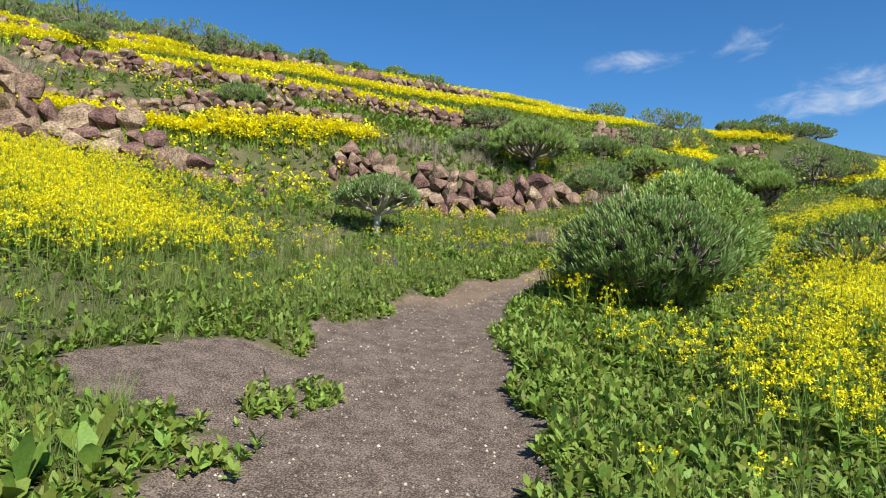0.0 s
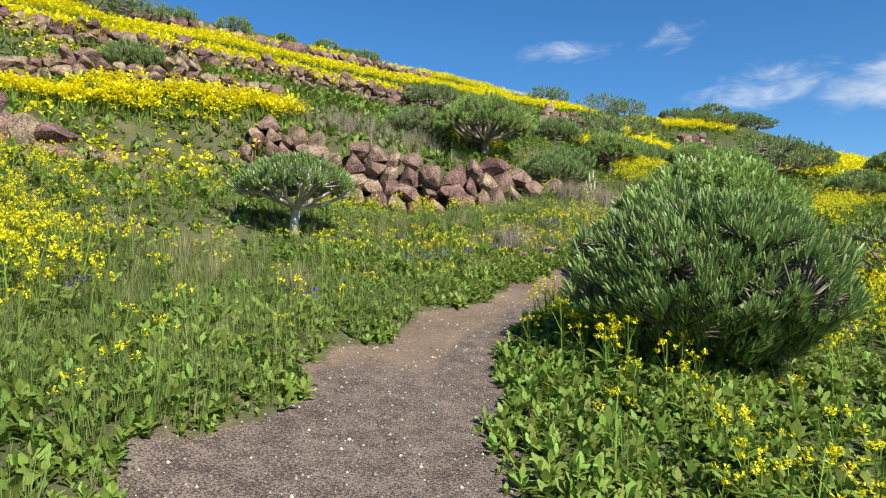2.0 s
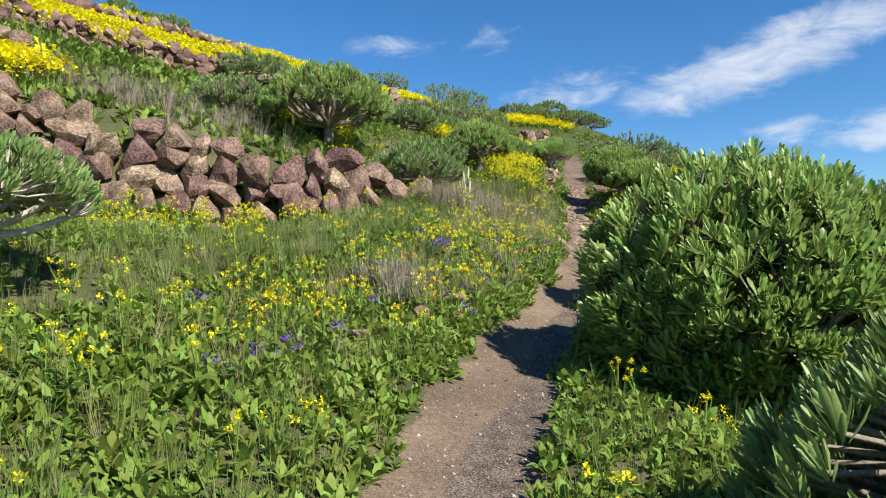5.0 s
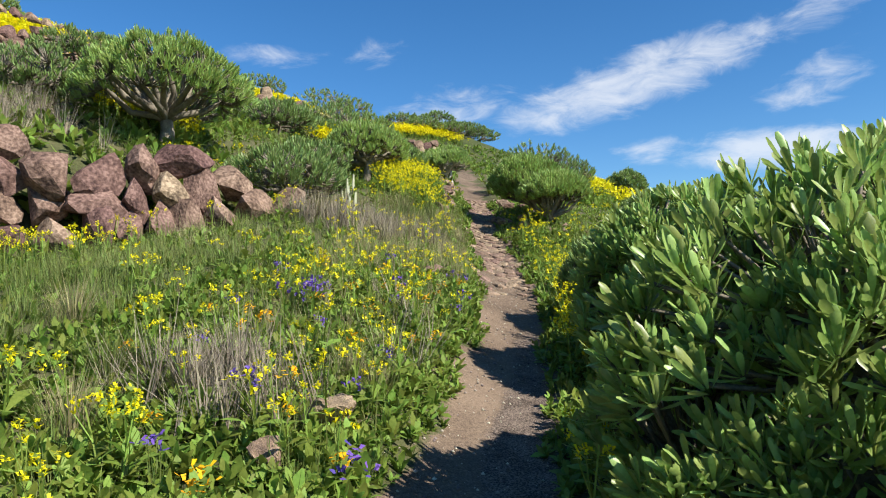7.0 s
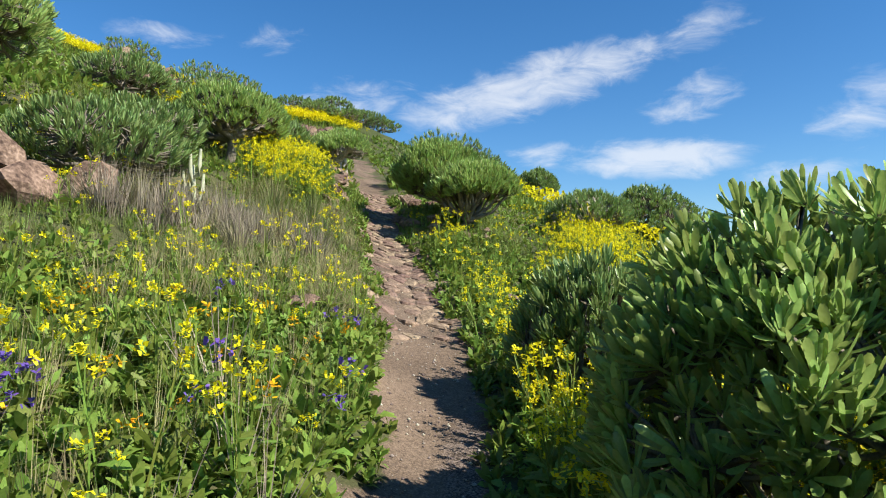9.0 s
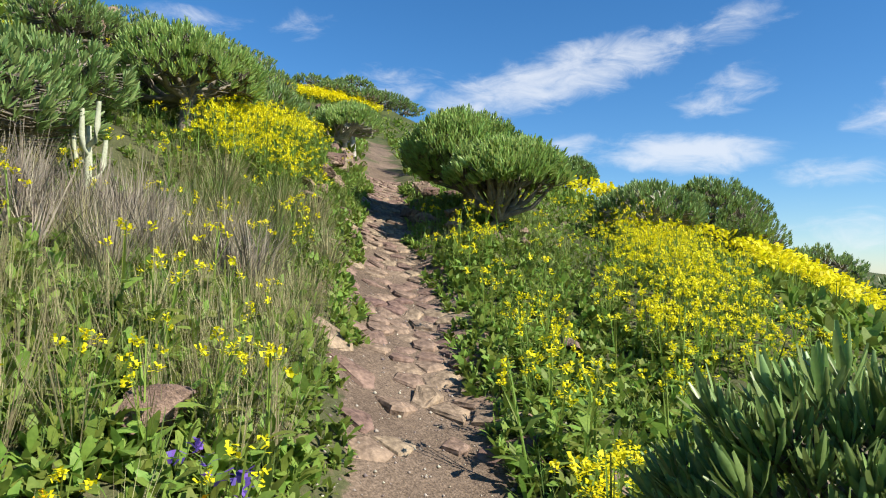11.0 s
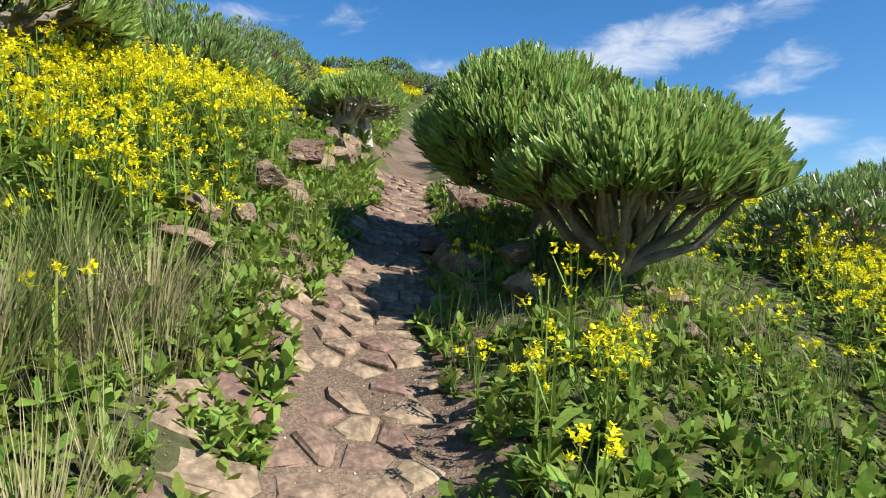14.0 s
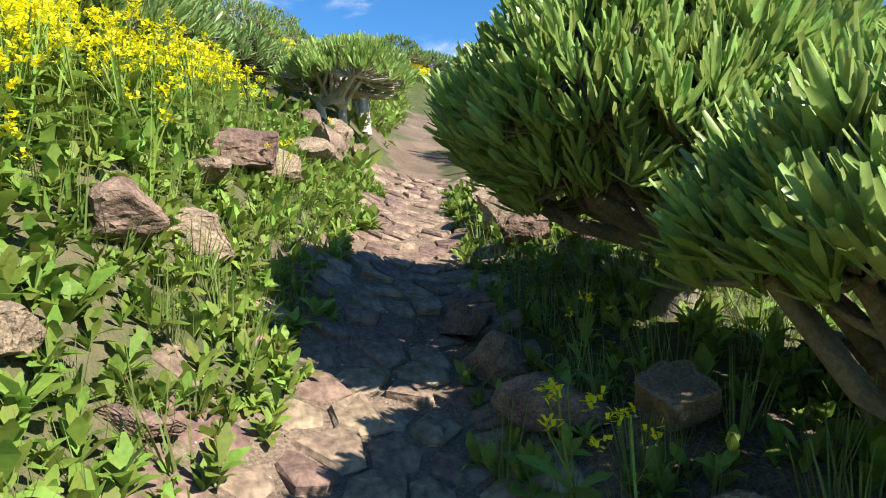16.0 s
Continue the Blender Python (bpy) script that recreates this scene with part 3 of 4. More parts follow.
for k, (x, y, r, h) in enumerate([(22.5, 23.4, 1.2, 1.3), (24.2, 52.5, 1.3, 1.0), (25.6, 51.8, 1.4, 1.0), (27, 52.3, 1.4, 1.1), (26.2, 54, 1.5, 1.0), (28.6, 53.4, 1.5, 1.1), (23.4, 54.2, 1.3, .9), (30, 54, 1.5, 1.0), (16, 29.3, 1.5, 1.9), (18.5, 31, 1.4, 1.6), (9.2, 27.6, 1.1, .95), (10.5, 29.5, 1.0, .7), (8.3, 29.5, 1.0, .9), (11, 37.0, 1.5, 1.6), (13.5, 39, 1.3, 1.6), (16.5, 45, 1.7, 1.5), (6.5, 28, 1.0, 1.0), (3.8, 26.5, 1.1, 1.2), (2.0, 29.5, 1.2, 1.1),
                                  (-18.4, 33.7, 2.0, 2.2), (-18.6, 37.6, 1.7, 1.6), (-16.8, 39.5, 1.7, 1.6), (-14.8, 40.0, 2.0, 2.0), (-12.9, 40.6, 1.6, 1.7), (-20.5, 37, 1.5, 1.5), (-11.5, 43.0, 1.3, 1.2), (-8.9, 45.9, 1.2, 1.5), (-6.1, 47.5, .9, 1.0), (-3.4, 47.6, 1.1, 1.1), (-.9, 46.2, 1.1, 1.2), (-2.0, 47.2, .9, .9),
                                  (12.8, 53.0, 1.6, 1.5), (16.7, 52.5, 1.9, 2.0), (18.8, 52.9, 1.7, 1.8), (-22.5, 35.6, 1.5, 1.6), (-24.5, 35.9, 1.8, 1.4), (-6.8, 22.6, .9, 1.0), (-15, 27.5, 1.1, 1.1)]):
    shrub("succulent_shrub", x, y, r, h, "dark-green umbrella-shaped shrub on the terraced hill" if y > 33 else DOME, 60 + k, LEAFD, R_FINE if y > 33 else R_LONG, 202 if y > 33 else 380, .4, dip=.3, limbs=9, leaf_size=1.9 if y > 33 else 1.1)


# ---- candelabra succulent ----
def candelabra(x, y, seed):
    g = np.random.default_rng(seed)
    ob = thing("candelabra_succulent", (x, y, float(ground_z(x, y)) - .03), "pale leafless candelabra succulent standing in dry grass", "plant")
    arms = [tube([(0, 0, -.05), (.01, 0, .3), (0, .02, .62)], [.035, .032, .026])]
    for k in range(5):
        a = k * 1.3 + g.uniform(-.3, .3)
        z = .18 + .07 * k
        d = np.array([math.cos(a), math.sin(a), 0])
        arms.append(tube([(0, 0, z), d * .09 + (0, 0, z + .03), d * .12 + (0, 0, z + .14), d * .13 + (0, 0, z + .34)], [.022, .025, .024, .018]))
    for k, (v, f) in enumerate(arms):
        part("stem", mesh_from("stem", v, f, [CACTUS], smooth=True), ob)


candelabra(5.76, 21.4, 1)


# ---- meadow plants ----
def band(line, width, n, fade=.35):
    """Random plan points along a ribbon."""
    p = np.array(line, float)
    seg = np.linalg.norm(np.diff(p, axis=0), axis=1)
    s = rng.uniform(0, seg.sum(), n)
    cum = np.r_[0, np.cumsum(seg)]
    x, y = np.interp(s, cum, p[:, 0]), np.interp(s, cum, p[:, 1])
    d = rng.normal(0, width * fade, (n, 2))
    return np.stack([x, y], 1) + d


def field(x0, x1, y0, y1, n, by_u=False):
    y = rng.uniform(y0, y1, n)
    x = rng.uniform(x0, x1, n)
    if by_u:
        x = x + smooth_table(y, PX)
    return np.stack([x, y], 1)


def off_path(p, extra=0.0):
    u = p[:, 0] - smooth_table(p[:, 1], PX)
    w = half_width(p[:, 1]) + .16 * wave(p[:, 0], p[:, 1], 3.1, 7) + .10 * wave(p[:, 0], p[:, 1], 8.3, 9)
    spur = ((u + 1.25) / 1.0) ** 2 + ((p[:, 1] - 4.95) / .75) ** 2 < 1 + .5 * wave(p[:, 0], p[:, 1], 3.3, 11)
    return p[(np.abs(u) > w + extra) & ~spur]


def on_ground(p, lift=0.0):
    return np.stack([p[:, 0], p[:, 1], ground_z(p[:, 0], p[:, 1]) + lift], 1)


def stuff(name, pieces, mat, label, category):
    v, f = join(pieces)
    return tagged(new(name, mesh_from(name, v, f, [mat])), label, category, kind="stuff")


def scatter(kit, at, lo, hi, tall=None, tilt=.15):
    which = rng.integers(0, len(kit), len(at))
    out = []
    for k in range(len(kit)):
        a = at[which == k]
        if len(a):
            nrm = np.array([[0, 0, 1.0]]) + rng.normal(0, tilt, (len(a), 3)) * (1, 1, 0)
            out.append(spread(kit[k], a, rng.uniform(0, 6.3, len(a)), rng.uniform(lo, hi, len(a)), nrm))
    return out


def herb(seed, leaves, length, width):
    r = random.Random(seed)
    out = []
    for k in range(leaves):
        out.append(blade(length * r.uniform(.6, 1.15), width * r.uniform(.7, 1.2), r.uniform(.15, 1.25), r.uniform(.1, .9), k * 2.4 + r.uniform(-.4, .4),
                         outline=((0, .15), (.58, 1), (1, .25)), fold=r.uniform(-.1, .3), z0=r.uniform(0, .08)))
    return join(out)


def tuft(seed, blades, length, width, spread_=.5):
    r = random.Random(seed)
    return join([blade(length * r.uniform(.5, 1.1), width, r.uniform(.02, spread_), r.uniform(.1, .9), r.uniform(0, 6.3), outline=((0, 1), (1, .15)), base=r.uniform(0, .06)) for _ in range(blades)])


def stalk(seed, height, leaves=4):
    """A mustard plant's stem with side shoots and small leaves; flower heads go on heads(seed)."""
    r = random.Random(seed)
    out = [blade(height, .012, .05, .1, 0, outline=((0, 1), (1, .5))), blade(height, .012, .05, .1, 1.57, outline=((0, 1), (1, .5)))]
    for k in range(3):
        out.append(blade(height * .45, .008, .55, -.3, k * 2.1, outline=((0, 1), (1, .5)), z0=height * (.42 + .08 * k)))
    for k in range(leaves):
        out.append(blade(.15 * r.uniform(.6, 1.2), .06, r.uniform(.7, 1.4), .6, k * 2.4, outline=((0, .15), (.5, .8), (.75, 1), (1, .1)), z0=height * r.uniform(.1, .6)))
    return join(out)


def heads(seed, height, petals, size, reach=.05):
    """Flower clusters of one plant: small bent petals round each shoot's end."""
    r = random.Random(seed)
    out = []
    tops = [(height * .07, 0, height * .99)]
    for k in range(3):
        d = height * .45 * math.sin(.45)
        tops.append((d * math.cos(k * 2.1), d * math.sin(k * 2.1), height * (.42 + .08 * k) + height * .45 * .9))
    for n_, (tx, ty, tz) in enumerate(tops):
        for k in range(petals if n_ == 0 else petals * 2 // 3):
            a = r.uniform(0, 6.3)
            v, f = blade(size * r.uniform(.8, 1.2), size * .85, r.uniform(.3, 1.7), r.uniform(-.4, .4), r.uniform(0, 6.3), outline=((0, .5), (1, .9)))
            q = reach * r.uniform(.1, 1)
            out.append((v + (tx + q * math.cos(a), ty + q * math.sin(a), tz + r.uniform(-.022, .016) * reach / .026), f))
    return join(out)


HERBS = [herb(s, 9, .085, .034) for s in range(4)] + [herb(s, 8, .125, .05) for s in range(4, 6)]
HERBS_FAR = [herb(s + 9, 6, .22, .085) for s in range(3)]
TUFTS = [tuft(s, 16, .22, .006) for s in range(4)]
DRY = [tuft(s + 20, 26, .42, .005, .6) for s in range(4)]
TWIGS = [tuft(s + 30, 26, .42, .007, .9) for s in range(3)]
SMALL = [(stalk(s, h), heads(s, h, 20, .018, .027)) for s, h in enumerate((.36, .42, .5, .4))]
FARM = [(tuft(s + 50, 4, .5, .03, .5), heads(s, .55, 4, .085, .12)) for s in range(3)]


def mustard(points, kit, lo, hi, lift=0.0):
    """Matching stems and flower heads for plants at these plan points."""
    at = on_ground(points, lift)
    which = rng.integers(0, len(kit), len(at))
    stems, blooms = [], []
    for k, (s, b) in enumerate(kit):
        a = at[which == k]
        if not len(a):
            continue
        yaw, size = rng.uniform(0, 6.3, len(a)), rng.uniform(lo, hi, len(a))
        nrm = np.array([[0, 0, 1.0]]) + rng.normal(0, .12, (len(a), 3)) * (1, 1, 0)
        stems.append(spread(s, a, yaw, size, nrm))
        blooms.append(spread(b, a, yaw, size, nrm))
    return stems, blooms


def thin(p, k, seed, level):
    return p[wave(p[:, 0], p[:, 1], k, seed) + rng.normal(0, .25, len(p)) > level]


# leafy ground cover, densest along the path
near = np.concatenate([off_path(field(-2.6, -.7, 20.5, 26.5, 900, True)), off_path(field(.4, 5.5, 2, 9, 3800, True)), off_path(field(-3.4, -.5, 11.5, 19, 3500, True)), band([(-1.25, 4.5), (-.85, 5.0)], .3, 60), band([(-1.6, 3.6), (-1.1, 3.9)], .25, 40), band([(.55, 6.4), (.6, 7.6)], .12, 30), off_path(field(-2.4, 2.4, 2, 27, 21000, True)), off_path(field(-7, 6, 2.5, 27, 14000, True))])
nu = near[:, 0] - smooth_table(near[:, 1], PX)
near = near[~((nu > .35) & (nu < 2.4) & (near[:, 1] > 21.3) & (near[:, 1] < 25.5) & (rng.random(len(near)) < .6))]
far = np.concatenate([field(-20, 24, -14, 3.5, 4200), field(4.5, 20, 3, 22, 4200, True), field(-20, -5, 2, 10, 1500, True), off_path(field(-22, -6, 3, 48, 6000, True)), field(-9, 4, 20.8, 27, 1500), field(5, 24, 5, 40, 2600, True), field(-8, 6, 26, 50, 2500, True)])
stuff("ground_herbs", scatter(HERBS, on_ground(near, -.02), .5, 1.15, tilt=.3), HERB, "dense bright-green leafy herbs covering the slope", "herbs")
stuff("slope_herbs", scatter(HERBS_FAR, on_ground(off_path(far, .2), -.03), .7, 1.4, tilt=.25), HERB, "green herbs over the terraced hillside", "herbs")
grass = off_path(np.concatenate([thin(field(-7, 3, 2, 27, 9000, True), .9, 3, -.1), thin(field(-5.5, -.6, 6.5, 22, 6000, True), .7, 8, .05)]), .1)
gu = grass[:, 0] - smooth_table(grass[:, 1], PX)
grass = grass[~((gu > -3.2) & (grass[:, 1] > 11.5) & (grass[:, 1] < 19) & (rng.random(len(grass)) < .75))]
stuff("meadow_grass", scatter(TUFTS, on_ground(grass, -.02), .6, 1.35), BLADE, "green meadow grass between the herbs", "grass")
hay = np.concatenate([thin(off_path(field(-5, -.8, 8, 20, 420, True), .1), 1.1, 21, .3), thin(off_path(field(-2.6, -.6, 17.8, 22.5, 420, True)), 1.0, 2, -.6)])
stuff("dry_grass", scatter(DRY, on_ground(hay, -.02), .5, 1.1), STRAW, "straw-coloured dry grass tufts beside the path", "grass")
brush = np.concatenate([band([(-3.5, 22.2), (1.5, 22.3)], 1.0, 260), band([(4.6, 20.2), (5.6, 20.6), (6.4, 20.4)], .7, 120), band([(1.8, 14.4), (2.4, 14.6)], .6, 30), band([(3.2, 14.7), (5.0, 17.6)], .5, 6), band([(-9, 27), (-6, 28)], 1.2, 60), band([(-16, 21), (-13, 22)], 1.2, 80)])
stuff("dry_brush", scatter(TWIGS, on_ground(brush, -.03), .7, 1.5), TWIG, "grey-brown dry twiggy scrub on the slope", "dry scrub")

# wild mustard: sparse by the path, solid yellow on the terraces
sparse = np.concatenate([off_path(field(-2.8, -.6, 12.5, 18, 60, True)), off_path(field(-6, -.5, 5, 27, 300, True), .15), off_path(field(.6, 4.5, 3, 27, 180, True), .15), off_path(field(-9, -5, 9, 20, 260, True)), band([(1.6, 8.2), (1.5, 9.6)], .35, 30), band([(1.7, 6.7), (2.4, 5.5), (3.2, 6.4), (5.6, 9.2)], .7, 130), band([(4.9, 14.9), (6.9, 17.2), (8.4, 19.3)], .3, 45),
                         band([(8.9, 20.4), (9.9, 21.0)], .35, 8), band([(7.7, 22.5), (8.4, 23.7), (9.1, 24.9), (9.9, 26.2)], .5, 50)])
patch = np.concatenate([thin(band([(-9, 13), (-6.5, 11.4), (-4.6, 9.4), (-4.4, 8.0)], 2.6, 2900), .9, 6, -.75), band([(2.4, 4.3), (3.6, 6.2), (5.2, 8.0)], .9, 200), thin(field(4.8, 12, 8.5, 16, 1500), .9, 13, -.4), band([(5.5, 9.5), (8, 13), (11, 17)], 1.2, 500), band([(7.2, 22.6), (8.4, 24.4), (10, 27.5)], .8, 360), band([(9.3, 18.2), (11.5, 20), (14, 22), (16.5, 24)], 1.2, 560), band([(7.7, 22.2), (8.7, 23.9), (9.4, 25.2)], .45, 60), field(2.0, 3.6, 22.6, 24.4, 160)])
a, b = mustard(off_path(sparse, .05), SMALL, .7, 1.15)
c, d = mustard(off_path(patch, .15), SMALL, .8, 1.25)
stuff("mustard_stems", a + c, HERB, "green stems and leaves of wild mustard", "wildflowers")
stuff("mustard_flowers", b + d, PETAL, "bright yellow wild mustard blossom", "wildflowers")
strips = np.concatenate([band([(15, 42), (17, 46), (18.5, 48)], 1.3, 1100), band([(-14, 18.4), (-9.8, 19.8), (-6.8, 21), (-4.2, 21.4), (-2.3, 21.9)], .5, 1700), band([(-16.6, 24.2), (-13.2, 31.6), (-9, 37), (-2.8, 38.6), (4.3, 43.4), (16.8, 53)], 1.5, 6500), band([(-9, 26.2), (-6.6, 27.2), (-2, 28), (1.2, 30)], .8, 1500),
                         band([(-22, 29), (-18.9, 34.5), (-15.4, 39)], 1.6, 2200), band([(-9.2, 40.9), (-5.4, 44), (-1.8, 47), (9, 51.5)], 1.3, 2600), band([(-12, 24.6), (-9, 24.8)], .8, 500), band([(19, 52), (26, 51)], 1.2, 1200), band([(13.9, 40), (14.3, 36)], 1.4, 1100),
                         band([(18, 30), (24, 36), (32, 44)], 2.2, 2500), band([(17, 25), (21, 27), (26, 31), (34, 36)], 1.8, 3600), band([(17, 21), (22, 24), (34, 31)], 2.2, 3000), band([(8, 28), (10, 31), (12, 34)], 1.0, 700), thin(field(-20, -3, 14.5, 30, 900), 1.0, 3, -.2)])
a, b = mustard(strips[rng.random(len(strips)) < .58], FARM, .75, 1.2)
stuff("terrace_mustard_stems", a, HERB, "green stems of mustard on the terraces", "wildflowers")
stuff("terrace_mustard_flowers", b, PETAL, "solid yellow bands of mustard blossom on the terraces", "wildflowers")
pale = np.concatenate([band([(1, 49.5), (8, 52.5), (14, 54)], .6, 500), band([(16.5, 51), (19, 51.5)], .6, 120)])
a, b = mustard(pale, FARM, .7, 1.0)
stuff("pale_flowers", b, CREAM, "cream-white flowers along the hill crest", "wildflowers")
VIOLET = [heads(s, .32, 9, .026, .03) for s in range(2)]
stuff("violet_flowers", scatter(VIOLET, on_ground(off_path(np.concatenate([field(-2.6, -.6, 12.2, 17.5, 18, True), band([(3.0, 15.9), (3.4, 16.2)], .25, 10), field(-3, -.6, 8, 12, 5, True)]))), .7, 1.1), PURPLE, "small violet-blue wildflowers in the herbs", "wildflowers")
MARI = [heads(s, .28, 7, .026, .03) for s in range(2)]
stuff("marigold_flowers", scatter(MARI, on_ground(off_path(field(-2.6, -.6, 13, 17.5, 36, True))), .7, 1.1), ORANGE, "small orange field marigolds in the herbs", "wildflowers")

# ---- dry tussocks and single flowering plants ----
def tussock(seed, blades, length):
    r = random.Random(seed)
    return join([blade(length * r.uniform(.5, 1.1), .005, r.uniform(.02, .75), r.uniform(0, .8), r.uniform(0, 6.3), outline=((0, .8), (.5, 1), (1, .1)), base=r.uniform(0, .12)) for _ in range(blades)])


TUSSOCK = [mesh_from("blades", *tussock(s, 170, .5), [m]) for s, m in enumerate((STRAW, TWIG, STRAW, BLADE))]
for k, (x, y, z, which) in enumerate([(6.35, 19.75, 1.1, 1), (6.55, 20.5, 1.1, 0), (7.0, 21.0, 1.2, 3), (7.35, 21.4, 1.1, 0), (6.9, 21.7, 1.2, 3), (7.7, 21.6, 1.0, 0), (6.2, 20.9, 1.0, 1), (4.5, 20.2, 1.1, 1), (4.9, 20.5, 1.2, 0),
                                      (5.6, 19.6, 1.0, 1), (5.9, 19.9, 1.1, 1), (6.2, 20.0, 1.0, 0), (2.0, 14.5, .9, 1), (2.3, 14.8, .8, 1), (3.0, 14.7, .7, 0), (1.4, 14.2, .8, 0), (.9, 13.9, .7, 3), (-.9, 9.9, .9, 0), (-1.3, 10.4, .9, 3), (-1.7, 10.0, .9, 0), (-2.2, 10.8, .9, 0), (7.5, 20.6, .9, 0), (6.6, 21.35, 1.2, 3), (6.75, 21.0, 1.2, 0), (7.1, 20.75, 1.0, 3), (7.45, 21.5, 1.2, 3), (7.9, 21.75, 1.1, 0), (7.65, 21.95, 1.2, 3), (7.1, 22.05, 1.2, 0), (6.5, 19.75, 1.2, 1), (.7, 15.1, .8, 3), (1.45, 15.6, .8, 0), (2.0, 14.55, .9, 1), (1.6, 14.8, .8, 3), (.3, 14.6, .8, 0), (3.1, 14.5, .6, 0), (4.9, 21.6, 1.0, 1), (5.3, 21.1, 1.1, 0), (6.6, 20.65, 1.0, 1), (5.2, 20.4, 1.0, 1)]):
    ob = thing("grass_tussock", (x, y, float(ground_z(x, y)) - .02), ("straw-coloured dry grass tussock", "grey-brown dead twiggy tussock", "straw-coloured dry grass tussock", "green and straw grass tussock")[which] + " on the slope beside the path", "grass tussock", "grass tussocks", k * 67)
    ob.scale = (z, z, z * .95)
    part("blades_clump", TUSSOCK[which], ob)

plants = []
for k, (st, hd) in enumerate(SMALL):
    plants.append((mesh_from("stem", *st, [HERB]), mesh_from("blossom", *hd, [PETAL])))
r = random.Random(9)
spots = [(1.55, 7.6), (1.7, 8.1), (1.35, 8.6), (1.5, 9.2), (1.9, 7.9), (1.75, 7.3), (1.6, 9.8), (8.95, 20.75), (9.15, 20.95), (9.3, 21.1), (9.5, 21.15), (9.75, 21.2), (9.0, 21.15), (9.25, 20.6), (9.9, 20.9), (7.5, 21.9), (7.9, 22.2), (8.1, 22.1), (8.3, 22.5), (8.15, 22.9), (8.6, 23.2), (7.2, 20.5), (6.9, 19.9), (7.3, 20.9),
         (6.3, 19.0), (6.0, 18.8), (5.6, 18.6), (6.1, 19.3), (1.3, 13.3), (.9, 13.2), (1.1, 12.8), (.7, 12.4), (1.6, 13.7), (-.4, 10.2), (-.7, 10.6), (-.2, 9.9), (.2, 11.6), (2.3, 14.0), (3.5, 16.6), (3.9, 17.0), (3.2, 16.2), (2.8, 15.4), (7.4, 17.6), (7.7, 18.1), (8.2, 18.6), (6.9, 17.0), (8.5, 19.4), (8.8, 19.9)]
for k, (x, y) in enumerate(spots):
    a, b = plants[k % 4]
    ob = thing("mustard_plant", (x, y, float(ground_z(x, y)) - .01), "green wild mustard plant with bright yellow flower heads", "wildflower", "mustard plants by the path", r.uniform(0, 360))
    z = r.uniform(.8, 1.2)
    ob.scale = (z, z, z)
    part("stem", a, ob)
    part("blossom", b, ob, "bright yellow four-petalled blossom clusters")

# ---- path stones and gravel ----
def cell(i, seeds, reach):
    """The polygon of plan points nearer to seed i than to any other, no wider than reach."""
    c = seeds[i]
    poly = [c + reach * np.array([math.cos(t), math.sin(t)]) for t in np.linspace(0, 2 * math.pi, 9)[:-1]]
    for j in np.nonzero((np.abs(seeds - c).sum(1) < reach * 3.2) & (np.arange(len(seeds)) != i))[0]:
        m, d = (c + seeds[j]) / 2, seeds[j] - c
        kept = []
        for a, b in zip(poly, poly[1:] + poly[:1]):
            sa, sb = (a - m) @ d, (b - m) @ d
            if sa <= 0:
                kept.append(a)
            if sa * sb < 0:
                kept.append(a + (b - a) * sa / (sa - sb))
        poly = kept
    return np.array(poly)


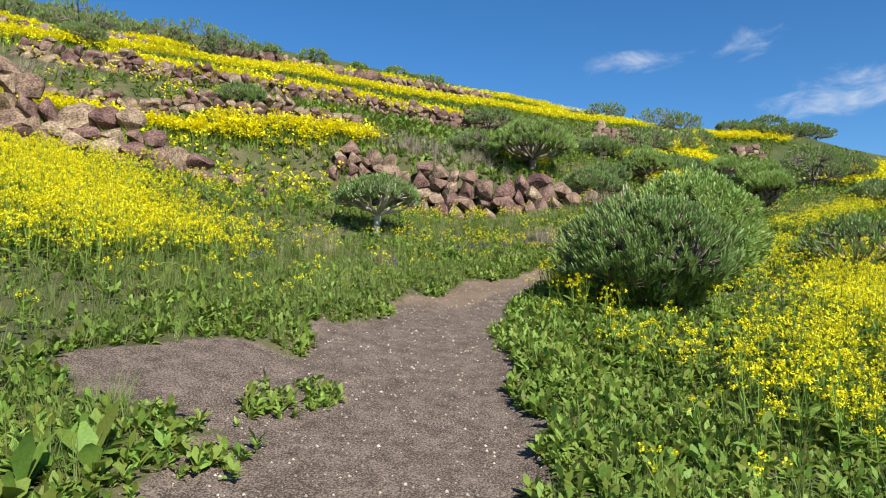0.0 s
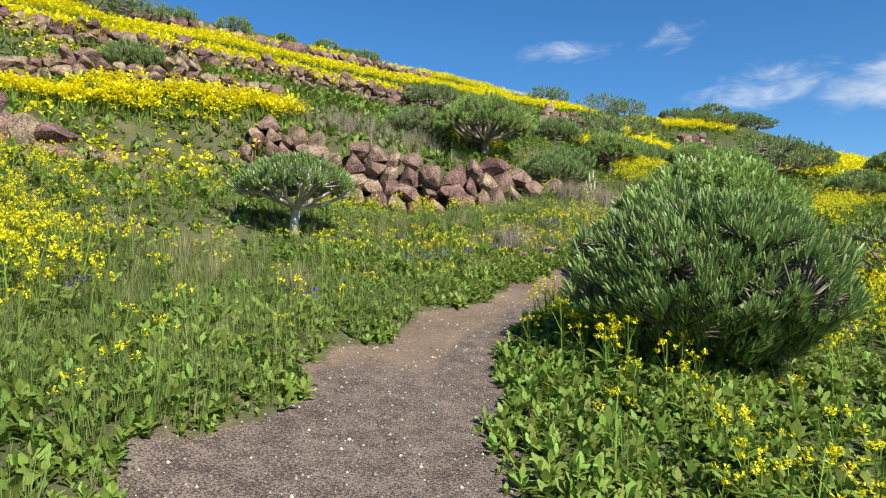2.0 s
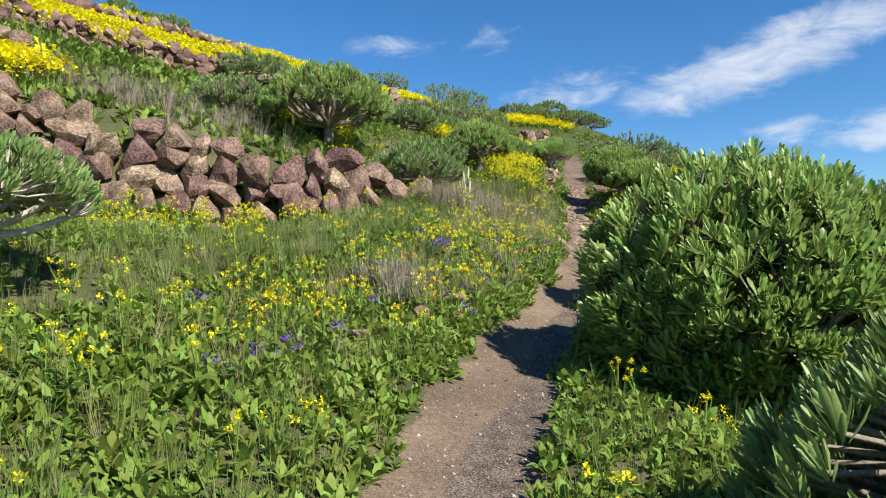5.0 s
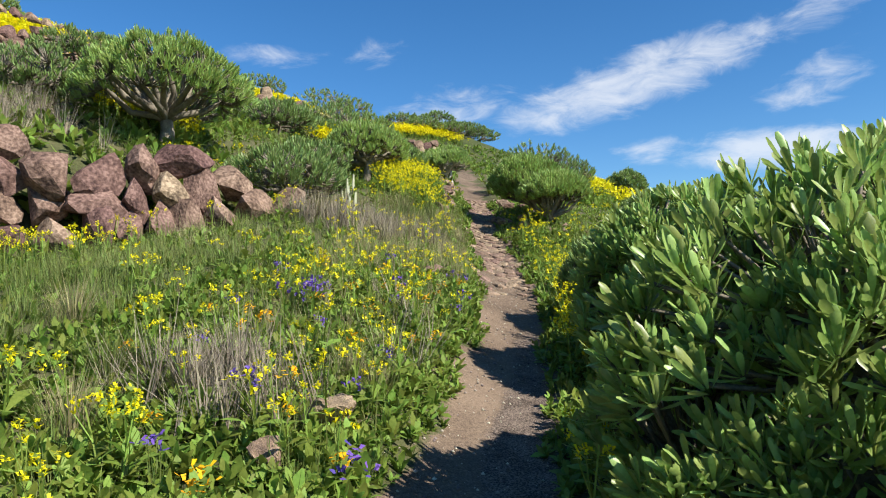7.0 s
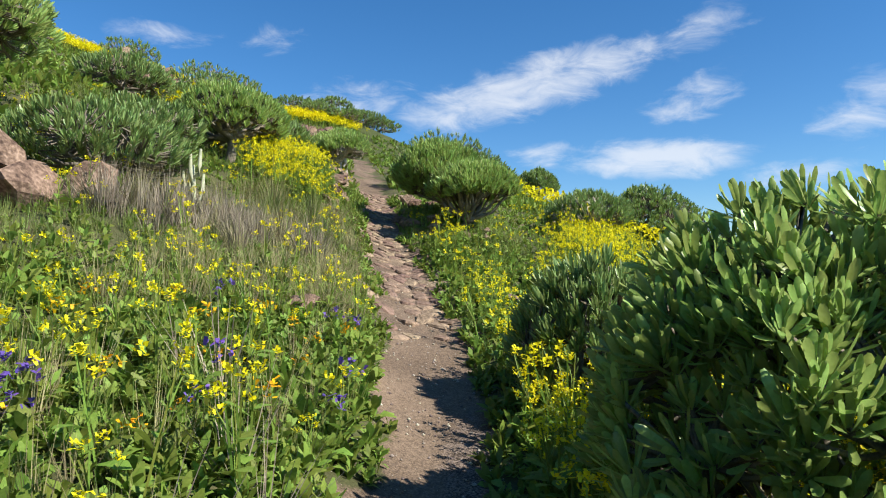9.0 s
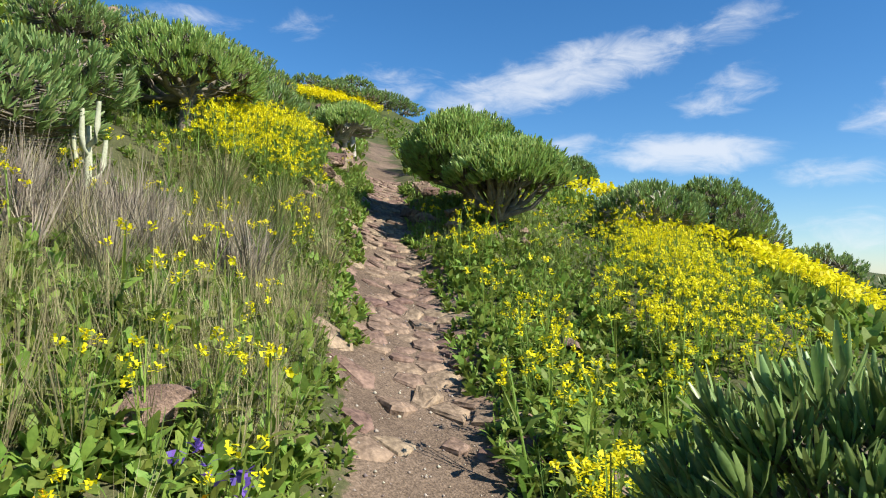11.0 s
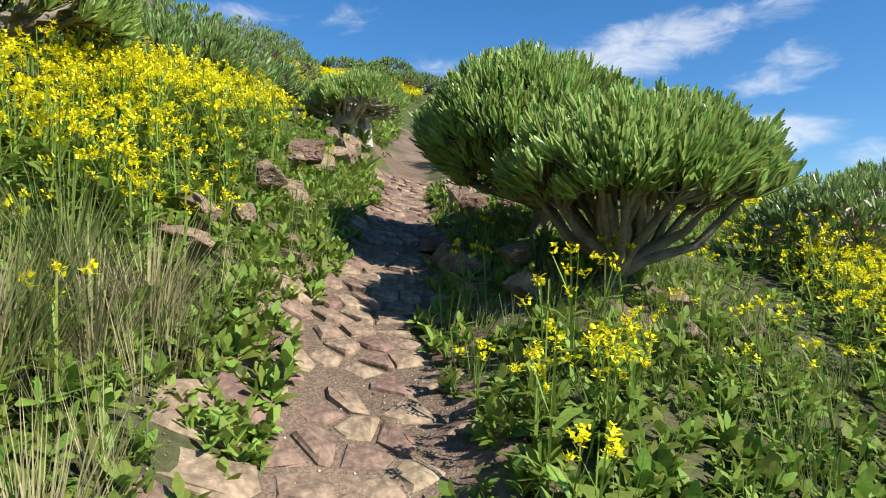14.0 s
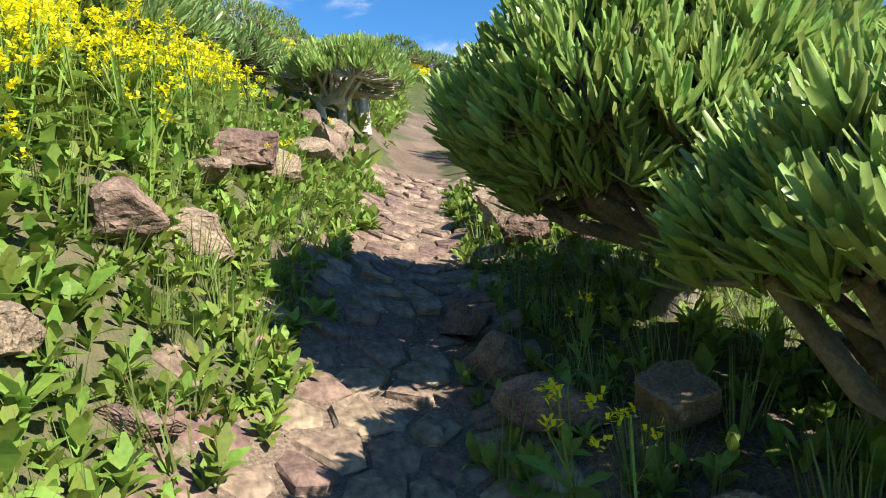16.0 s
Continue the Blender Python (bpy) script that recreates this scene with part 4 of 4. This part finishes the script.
def flagstone(poly, r):
    """A broken flat stone over a plan outline round its own middle: buried skirt, worn rim, uneven top."""
    n = len(poly)
    rise, tilt = r.uniform(.002, .028), (r.gauss(0, .06), r.gauss(0, .06))
    rings = []
    for scale, h in ((1.0, -.06), (1.0, rise - .014), (.9, rise), (.5, rise + .004)):
        for q in poly:
            w = scale * (1 + r.uniform(-.09, .07))
            rings.append((q[0] * w, q[1] * w, h + tilt[0] * q[0] + tilt[1] * q[1] + (r.uniform(-.004, .004) if h > 0 else 0)))
    faces = [[k * n + i, k * n + (i + 1) % n, (k + 1) * n + (i + 1) % n, (k + 1) * n + i] for k in range(3) for i in range(n)]
    me = bpy.data.meshes.new("path_stone")
    me.from_pydata(rings, [], faces + [list(range(3 * n, 4 * n))])
    me.materials.append(SLAB)
    return me


path_bed = thing("stone_path", (6.5, 18, 3.0), "rough path bed of embedded reddish flat stones", "path", kind="structure")
inv = path_bed.matrix_world.inverted()
r = random.Random(5)
seeds = []
for k in range(9000):
    y = r.uniform(16.5, 28)
    x = float(smooth_table(y, PX)) + r.uniform(-1, 1) * (float(half_width(y)) + .06)
    gap = r.choice((.13, .17, .23, .3))
    if all((x - a) ** 2 + (y - b) ** 2 > gap * gap for a, b in seeds):
        seeds.append((x, y))
seeds = np.array(seeds)
laid = 0
for i in range(len(seeds)):
    x, y = seeds[i]
    if laid >= 298 or r.random() < .06 or y < 19.5 and r.random() < (19.9 - y) / 2.9:
        continue
    poly = cell(i, seeds, .3) - seeds[i]
    if len(poly) < 4:
        continue
    mid = poly.mean(0)
    poly = (poly - mid) * (r.uniform(.84, .97), r.uniform(.84, .97))
    x, y = x + mid[0], y + mid[1]
    e = .15
    up = Vector((float(ground_z(x - e, y) - ground_z(x + e, y)), float(ground_z(x, y - e) - ground_z(x, y + e)), 2 * e)).normalized()
    ob = new("path_stone", flagstone(poly, r))
    ob.parent = path_bed
    ob.matrix_basis = inv @ Matrix.LocRotScale((x, y, float(ground_z(x, y))), Vector((0, 0, 1)).rotation_difference(up), None)
    laid += 1
octa = (np.array([(.5, 0, 0), (0, .5, 0), (-.5, 0, 0), (0, -.5, 0), (0, 0, .4), (0, 0, -.3)]), np.array([(0, 1, 4), (1, 2, 4), (2, 3, 4), (3, 0, 4), (1, 0, 5), (2, 1, 5), (3, 2, 5), (0, 3, 5)]))
peb = field(-1.1, 1.1, 2, 27, 9000, True)
big = field(-1, 1, 2.5, 20, 1500, True)
stuff("pebbles", [spread(octa, on_ground(big, .003), rng.uniform(0, 6, len(big)), rng.uniform(.015, .034, len(big)))] + [spread(octa, on_ground(peb, .002), rng.uniform(0, 6, len(peb)), rng.uniform(.004, .008, len(peb)) / rng.uniform(.3, 1, len(peb)))], PEBBLE, "small pale pebbles scattered over the path", "gravel")
